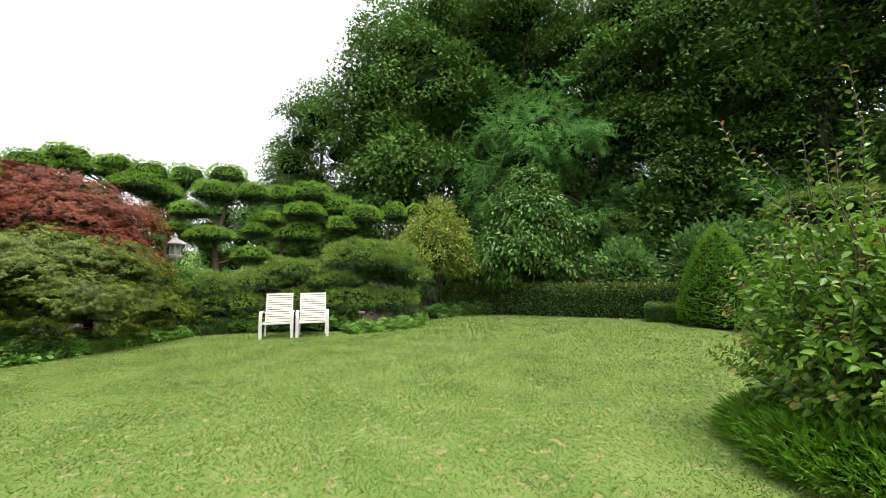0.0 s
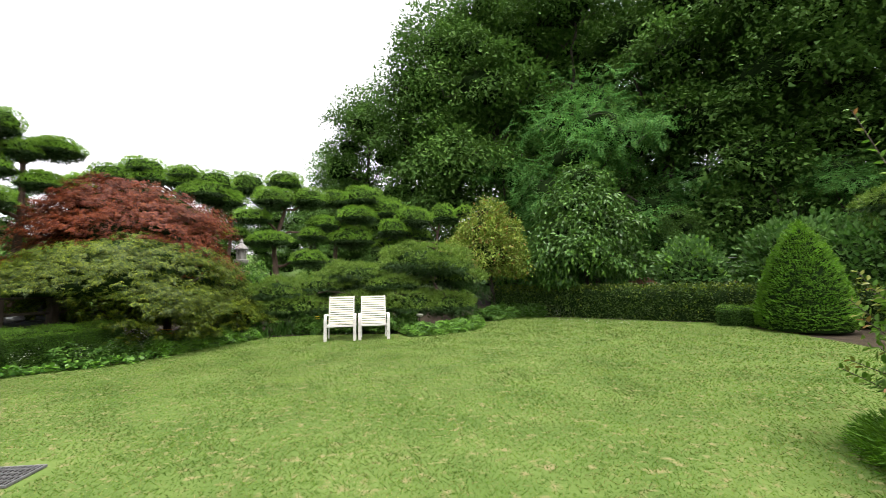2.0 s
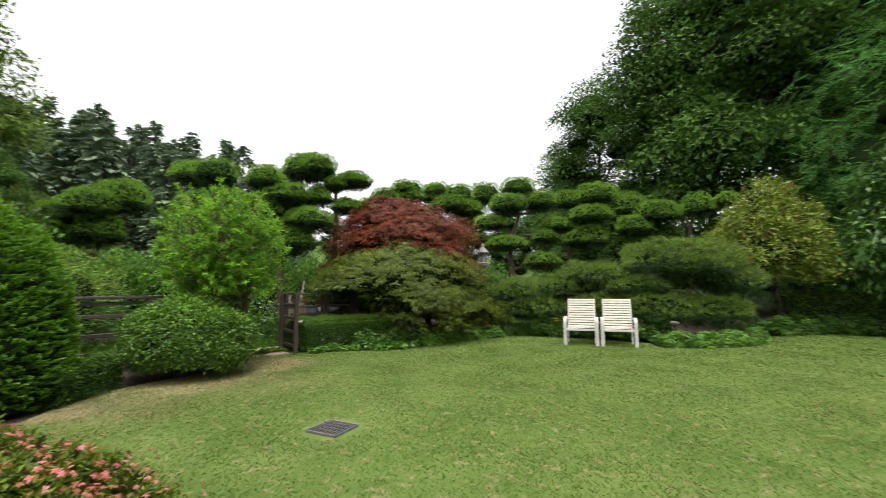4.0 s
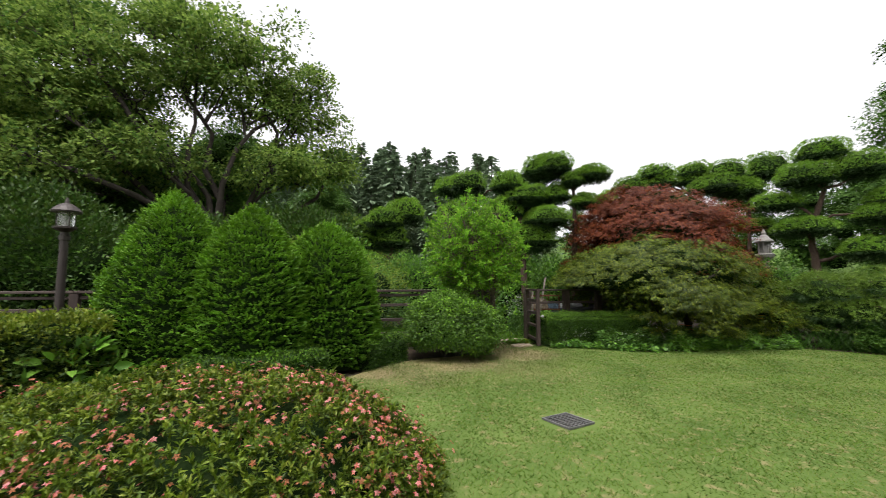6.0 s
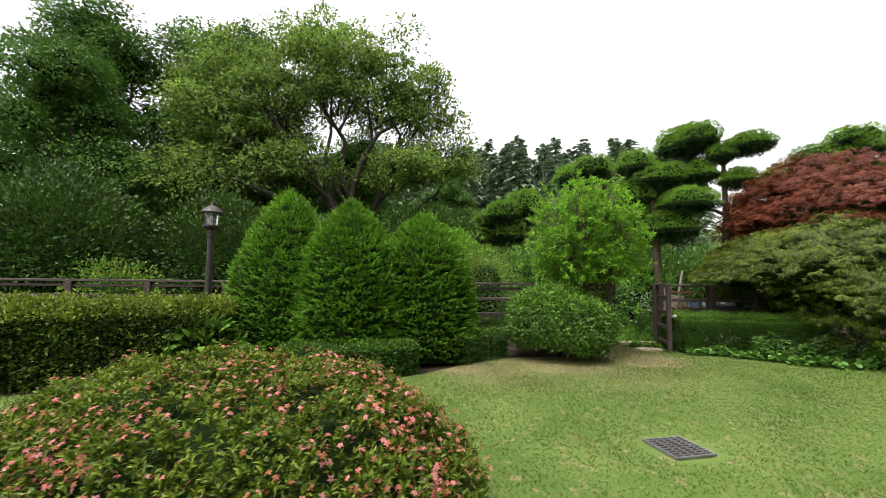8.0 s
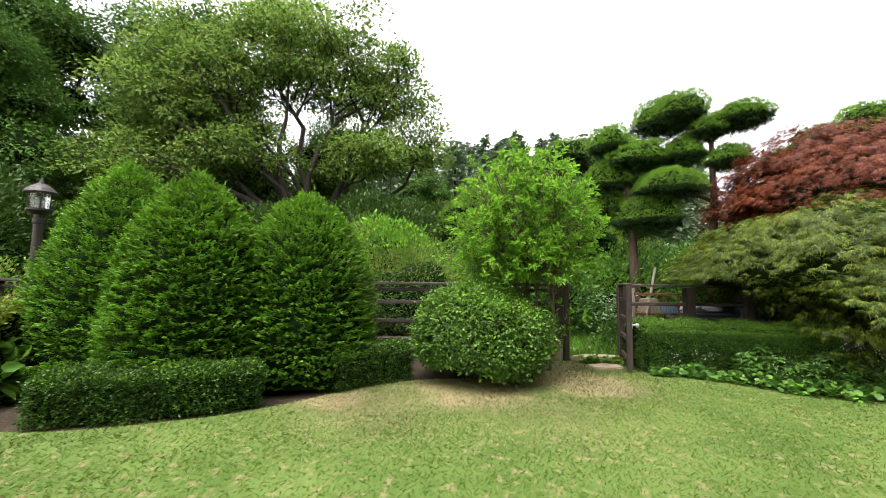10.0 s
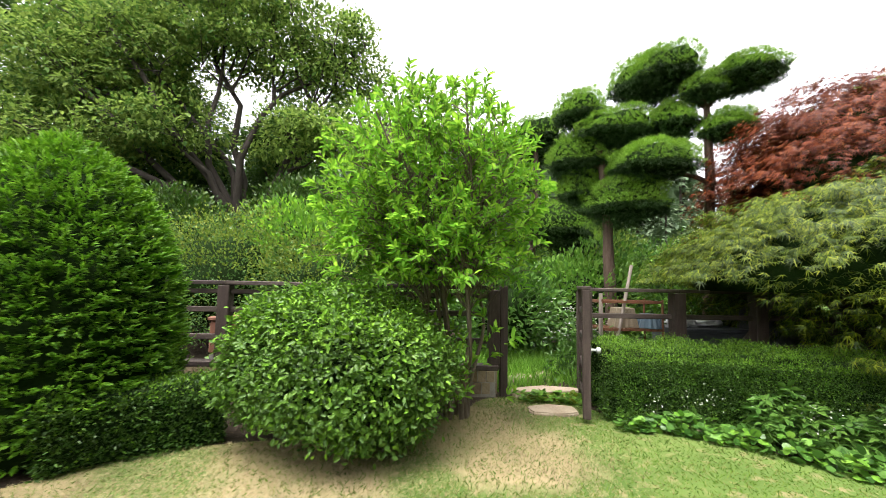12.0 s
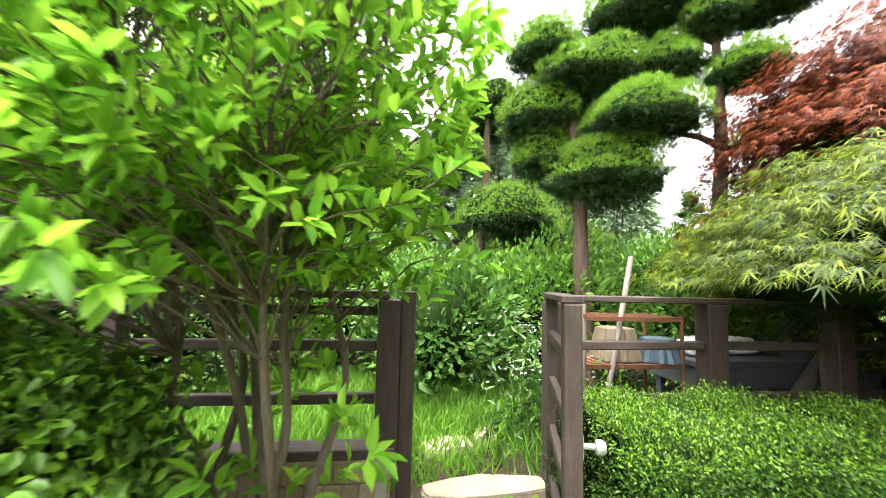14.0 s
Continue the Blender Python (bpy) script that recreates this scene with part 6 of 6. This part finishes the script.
P = np.stack([rng.uniform(1.5, 5.6, n), rng.uniform(12.6, 14.6, n), np.full(n, 0.05)], 1)
P = P[inside(P, EDGE)]
tagged(add("fallen_petals", leaves(P, dirs(len(P)) * np.array([1, 1, 0.1]), UP + dirs(len(P)) * 0.3, 0.05, 0.035, KITE), PETAL_W), "pale fallen petals scattered on the lawn", "petals", kind="stuff")

# small solar spotlight by the chairs
sp = thing("garden_spotlight", (-2.28, 11.1, 0), "small round white garden spotlight on a stake", "garden light")
part("stake", lathe([(0.015, -0.05), (0.015, 0.40), (0.025, 0.41), (0.025, 0.43)], (-2.28, 11.1, 0), 10), BLACK, sp)
part("head", lathe([(0.03, 0.0), (0.09, 0.03), (0.10, 0.05), (0.095, 0.06)], None, 16, pose(-2.28, 11.1, 0.43, -18, 0, 0)), WHITE, sp)

# ---- wall and wire fence behind the long hedge ----
bw = thing("red_brick_wall", (8.2, 15.4, 0), "low red brick wall behind the hedge", "wall", kind="structure")
BA = math.degrees(math.atan2(-2.2, 4.4))
part("wall_core", box((7.0, 0.16, 1.42), pose(8.2, 15.4, 0.66, 0, 0, BA), 0.004), MORTAR, bw)
wf = thing("wire_fence", (8.2, 15.4, 0), "galvanised wire fence on a brick wall", "fence")
WM = pose(8.2, 15.4, 0, 0, 0, BA)
for i in range(6):
    part("post", lathe([(0.04, 1.40), (0.04, 2.05), (0.03, 2.07)], None, 10, WM @ pose(-3.2 + 1.25 * i, 0, 0)), STEEL, wf)
for z in (1.52, 1.68, 1.84, 2.0):
    part("wire", box((6.4, 0.012, 0.014), WM @ pose(0, 0, z), 0), STEEL, wf)

# ---- storage rack and pots behind the fence ----
rack = thing("wire_rack", (-9.5, 6.1, 0), "rusty wire storage rack behind the timber fence", "rack")
for x in (-9.72, -9.28):
    for y in (5.72, 6.46):
        part("upright", lathe([(0.014, -0.02), (0.014, 1.08)], (x, y, 0), 8), RUST, rack)
for z in (0.72, 1.05):
    sh = part("shelf_frame", box((0.46, 0.76, 0.018), pose(-9.5, 6.09, z), 0.003), RUST, rack) if z < 0.8 else None
    for y in (5.715, 6.465):
        part("shelf_edge", box((0.46, 0.012, 0.03), pose(-9.5, y, z), 0), RUST, rack)
    for x in (-9.725, -9.275):
        part("shelf_edge", box((0.012, 0.76, 0.03), pose(x, 6.09, z), 0), RUST, rack)
    for i in range(13):
        part("shelf_wire", box((0.44, 0.006, 0.006), pose(-9.5, 5.75 + 0.057 * i, z + 0.012), 0), RUST, rack)


def fluted(r0, r1, z0, z1, ribs=22, depth=0.08, square=False):
    """A ribbed tub, open rim downward or upward."""
    bm = bmesh.new()
    k = ribs * 2
    rings = []
    for t, f in ((0, 1.0), (0.03, 1.04), (0.97, 1.0), (1.0, 0.9)):
        r = (r0 + (r1 - r0) * t) * f
        ring = []
        for i in range(k):
            a = 2 * math.pi * i / k
            q = r * (1 - depth * (i % 2))
            if square:
                q = q / max(abs(math.cos(a)), abs(math.sin(a))) * 0.85
            ring.append(bm.verts.new((q * math.cos(a), q * math.sin(a), z0 + (z1 - z0) * t)))
        rings.append(ring)
    for a, b in zip(rings, rings[1:]):
        for i in range(k):
            bm.faces.new((a[i], a[(i + 1) % k], b[(i + 1) % k], b[i]))
    bm.faces.new(rings[0][::-1])
    bm.faces.new(rings[-1])
    return bm


def on_rack(name, bm, mat, at, label, category):
    th = thing(name, at, label, category)
    bmesh.ops.translate(bm, verts=bm.verts, vec=at)
    part("body", bm, mat, th)
    return th


on_rack("striped_planter", fluted(0.17, 0.13, 0, 0.24, 14, 0.10, True), OLIVE, (-9.48, 6.06, 0.735), "upturned brown ribbed square planter on a rack", "planter")
on_rack("blue_tub", fluted(0.17, 0.12, 0, 0.17, 16, 0.10), BLUEPOT, (-9.42, 6.37, 0.735), "upturned blue ribbed plastic tub on a rack", "tub")
on_rack("clay_pot", fluted(0.10, 0.075, 0, 0.2, 16, 0.02), TERRA, (-9.66, 6.22, 0.735), "small terracotta pot on a rack", "pot")


def bundle(name, c, r, mat, label, category, seed):
    th = thing(name, (c[0], c[1], c[2] - r[2] * 0.8), label, category)
    g = solid(c, r, 0.22, seed, 6, -0.8, 28)
    add("body", g, mat, th, smooth=True)


bench = thing("storage_table", (-9.75, 7.15, 0), "low dark table with sacks behind the fence", "table")
part("tabletop", box((0.6, 1.0, 0.05), pose(-9.75, 7.2, 0.70), 0.006), TARP, bench)
part("apron", box((0.56, 0.96, 0.16), pose(-9.75, 7.2, 0.595), 0.004), TARP, bench)
for x in (-9.98, -9.52):
    for y in (6.78, 7.62):
        part("leg", box((0.06, 0.06, 0.54), pose(x, y, 0.25), 0.004), TARP, bench)
bundle("white_sack", (-9.72, 6.95, 0.80), (0.18, 0.17, 0.08), SHEET, "crumpled white sack on a dark table", "sack", 3)
bundle("white_sack", (-9.8, 7.35, 0.79), (0.15, 0.17, 0.08), SHEET, "crumpled white sack on a dark table", "sack", 4)
bundle("dark_tarpaulin", (-9.7, 8.05, 0.45), (0.35, 0.35, 0.55), TARP, "dark tarpaulin heaped behind the fence", "tarpaulin", 5)
pole = thing("garden_pole", (-9.25, 5.7, 0), "weathered wooden pole leaning by the rack", "pole")
add("shaft", tube([(-9.22, 5.72, 0.0), (-9.29, 5.95, 0.8), (-9.36, 6.13, 1.5)], [0.022, 0.021, 0.019], 8, 0.05), WEATHERED, pole)
pole2 = thing("garden_pole", (-9.3, 5.6, 0), "short weathered stake leaning by the rack", "pole")
add("shaft", tube([(-9.2, 5.66, 0.0), (-9.3, 5.72, 1.15)], [0.026, 0.024], 8, 0.05), WEATHERED, pole2)
pl = thing("terracotta_planter", (-9.9, 0.98, 0), "square terracotta planter on a block beyond the fence", "planter")
part("body", box((0.30, 0.33, 0.42), pose(-9.9, 0.98, 0.49), 0.02), TERRA, pl)
part("rim", box((0.34, 0.37, 0.05), pose(-9.9, 0.98, 0.722), 0.01), TERRA, pl)
part("stand", box((0.28, 0.31, 0.3), pose(-9.9, 0.98, 0.13), 0.01), STONE, pl)

bn = thing("iron_bench", (1.75, 15.55, 0), "low dark iron garden bench before the hedge", "bench")
BM = pose(1.75, 15.55, 0, 0, 0, -8)
for i in range(4):
    part("seat_slat", box((1.2, 0.07, 0.025), BM @ pose(0, -0.14 + 0.09 * i, 0.40), 0.004), BARK_DARK, bn)
for x in (-0.55, 0.55):
    part("side_frame", box((0.03, 0.36, 0.40), BM @ pose(x, 0, 0.19), 0.008), IRON, bn)
part("top_rail", box((1.2, 0.03, 0.04), BM @ pose(0, 0.2, 0.78), 0.008), IRON, bn)
for i in range(5):
    a = np.linspace(0, 2 * np.pi, 13)
    pts = [tuple(BM @ Vector((-0.44 + 0.22 * i + 0.10 * math.cos(q), 0.2, 0.6 + 0.15 * math.sin(q)))) for q in a]
    add("scroll", tube(pts, [0.011] * 13, 6), IRON, bn)
for x in (-0.57, 0.57):
    part("back_post", box((0.03, 0.03, 0.42), BM @ pose(x, 0.2, 0.58), 0.006), IRON, bn)

# ---- stone steps at the gate ----
def slab(c, sx, sy, h, ang, label, seed):
    th = thing("stone_step", (c[0], c[1], 0), label, "step", "stones at the gate")
    bm = bmesh.new()
    r = random.Random(seed)
    k = 14
    low, up = [], []
    for i in range(k):
        a = 2 * math.pi * i / k
        q = 1 / max(abs(math.cos(a)), abs(math.sin(a))) ** 0.8 * r.uniform(0.92, 1.05)
        low.append(bm.verts.new((sx * q * math.cos(a), sy * q * math.sin(a), -0.05)))
        up.append(bm.verts.new((sx * 0.95 * q * math.cos(a), sy * 0.95 * q * math.sin(a), h * r.uniform(0.75, 1.05))))
    bm.faces.new(up)
    for i in range(k):
        bm.faces.new((low[i], low[(i + 1) % k], up[(i + 1) % k], up[i]))
    bmesh.ops.bevel(bm, geom=[e for e in bm.edges if e.verts[0] in up and e.verts[1] in up], offset=0.012, segments=2, affect="EDGES")
    bmesh.ops.transform(bm, matrix=pose(c[0], c[1], 0, 0, 0, ang), verts=bm.verts)
    part("stone", bm, SLAB, th)


slab((-8.38, 4.86), 0.15, 0.24, 0.055, 0, "flat pale stone step before the gate", 1)
slab((-9.05, 4.98), 0.13, 0.42, 0.075, 4, "long pale stone step in the gateway", 2)
slab((-9.75, 4.85), 0.13, 0.20, 0.07, 20, "rough pale stone beyond the gate", 3)
slab((-9.95, 5.2), 0.10, 0.15, 0.08, 70, "rough pale stone beyond the gate", 4)
slab((-7.88, 5.98), 0.05, 0.07, 0.06, 40, "small pale stone at the lawn edge", 5)

# ---- bricks of the low walls ----
def brick_mesh(sx, sy, sz):
    bm = bmesh.new()
    bmesh.ops.create_cube(bm, size=1.0)
    bmesh.ops.scale(bm, vec=(sx, sy, sz), verts=bm.verts)
    bmesh.ops.bevel(bm, geom=bm.edges[:], offset=0.004, segments=1, affect="EDGES")
    me = bpy.data.meshes.new("brick")
    bm.to_mesh(me)
    bm.free()
    return me


SOLDIER, STRETCH, END = brick_mesh(0.02, 0.088, 0.12), brick_mesh(0.02, 0.186, 0.055), brick_mesh(0.145, 0.02, 0.12)
SOLDIER.materials.append(BRICK), END.materials.append(BRICK), STRETCH.materials.append(REDBRICK)
for face in (1, -1):
    for c in range(2):
        for i in range(62 if face > 0 else 12):
            b = new("brick", SOLDIER)
            b.parent = wall
            b.location = Vector((face * 0.075, 2.33 - 0.096 * i - 0.05 * c + rng.uniform(-0.001, 0.001), 0.225 - 0.128 * c))
            b.rotation_euler = (rng.normal() * 0.01, 0, rng.normal() * 0.01)
for c in range(2):
    b = new("brick", END)
    b.parent = wall
    b.location = (0, 2.395, 0.225 - 0.128 * c)
for c in range(6):
    for i in range(34):
        b = new("brick", STRETCH)
        b.parent = bw
        m = pose(0, 0, 0, 0, 0, BA) @ pose(-3.35 + 0.197 * i + 0.098 * (c % 2), -0.085, 1.33 - 0.066 * c, 0, 0, 90)
        b.matrix_local = m
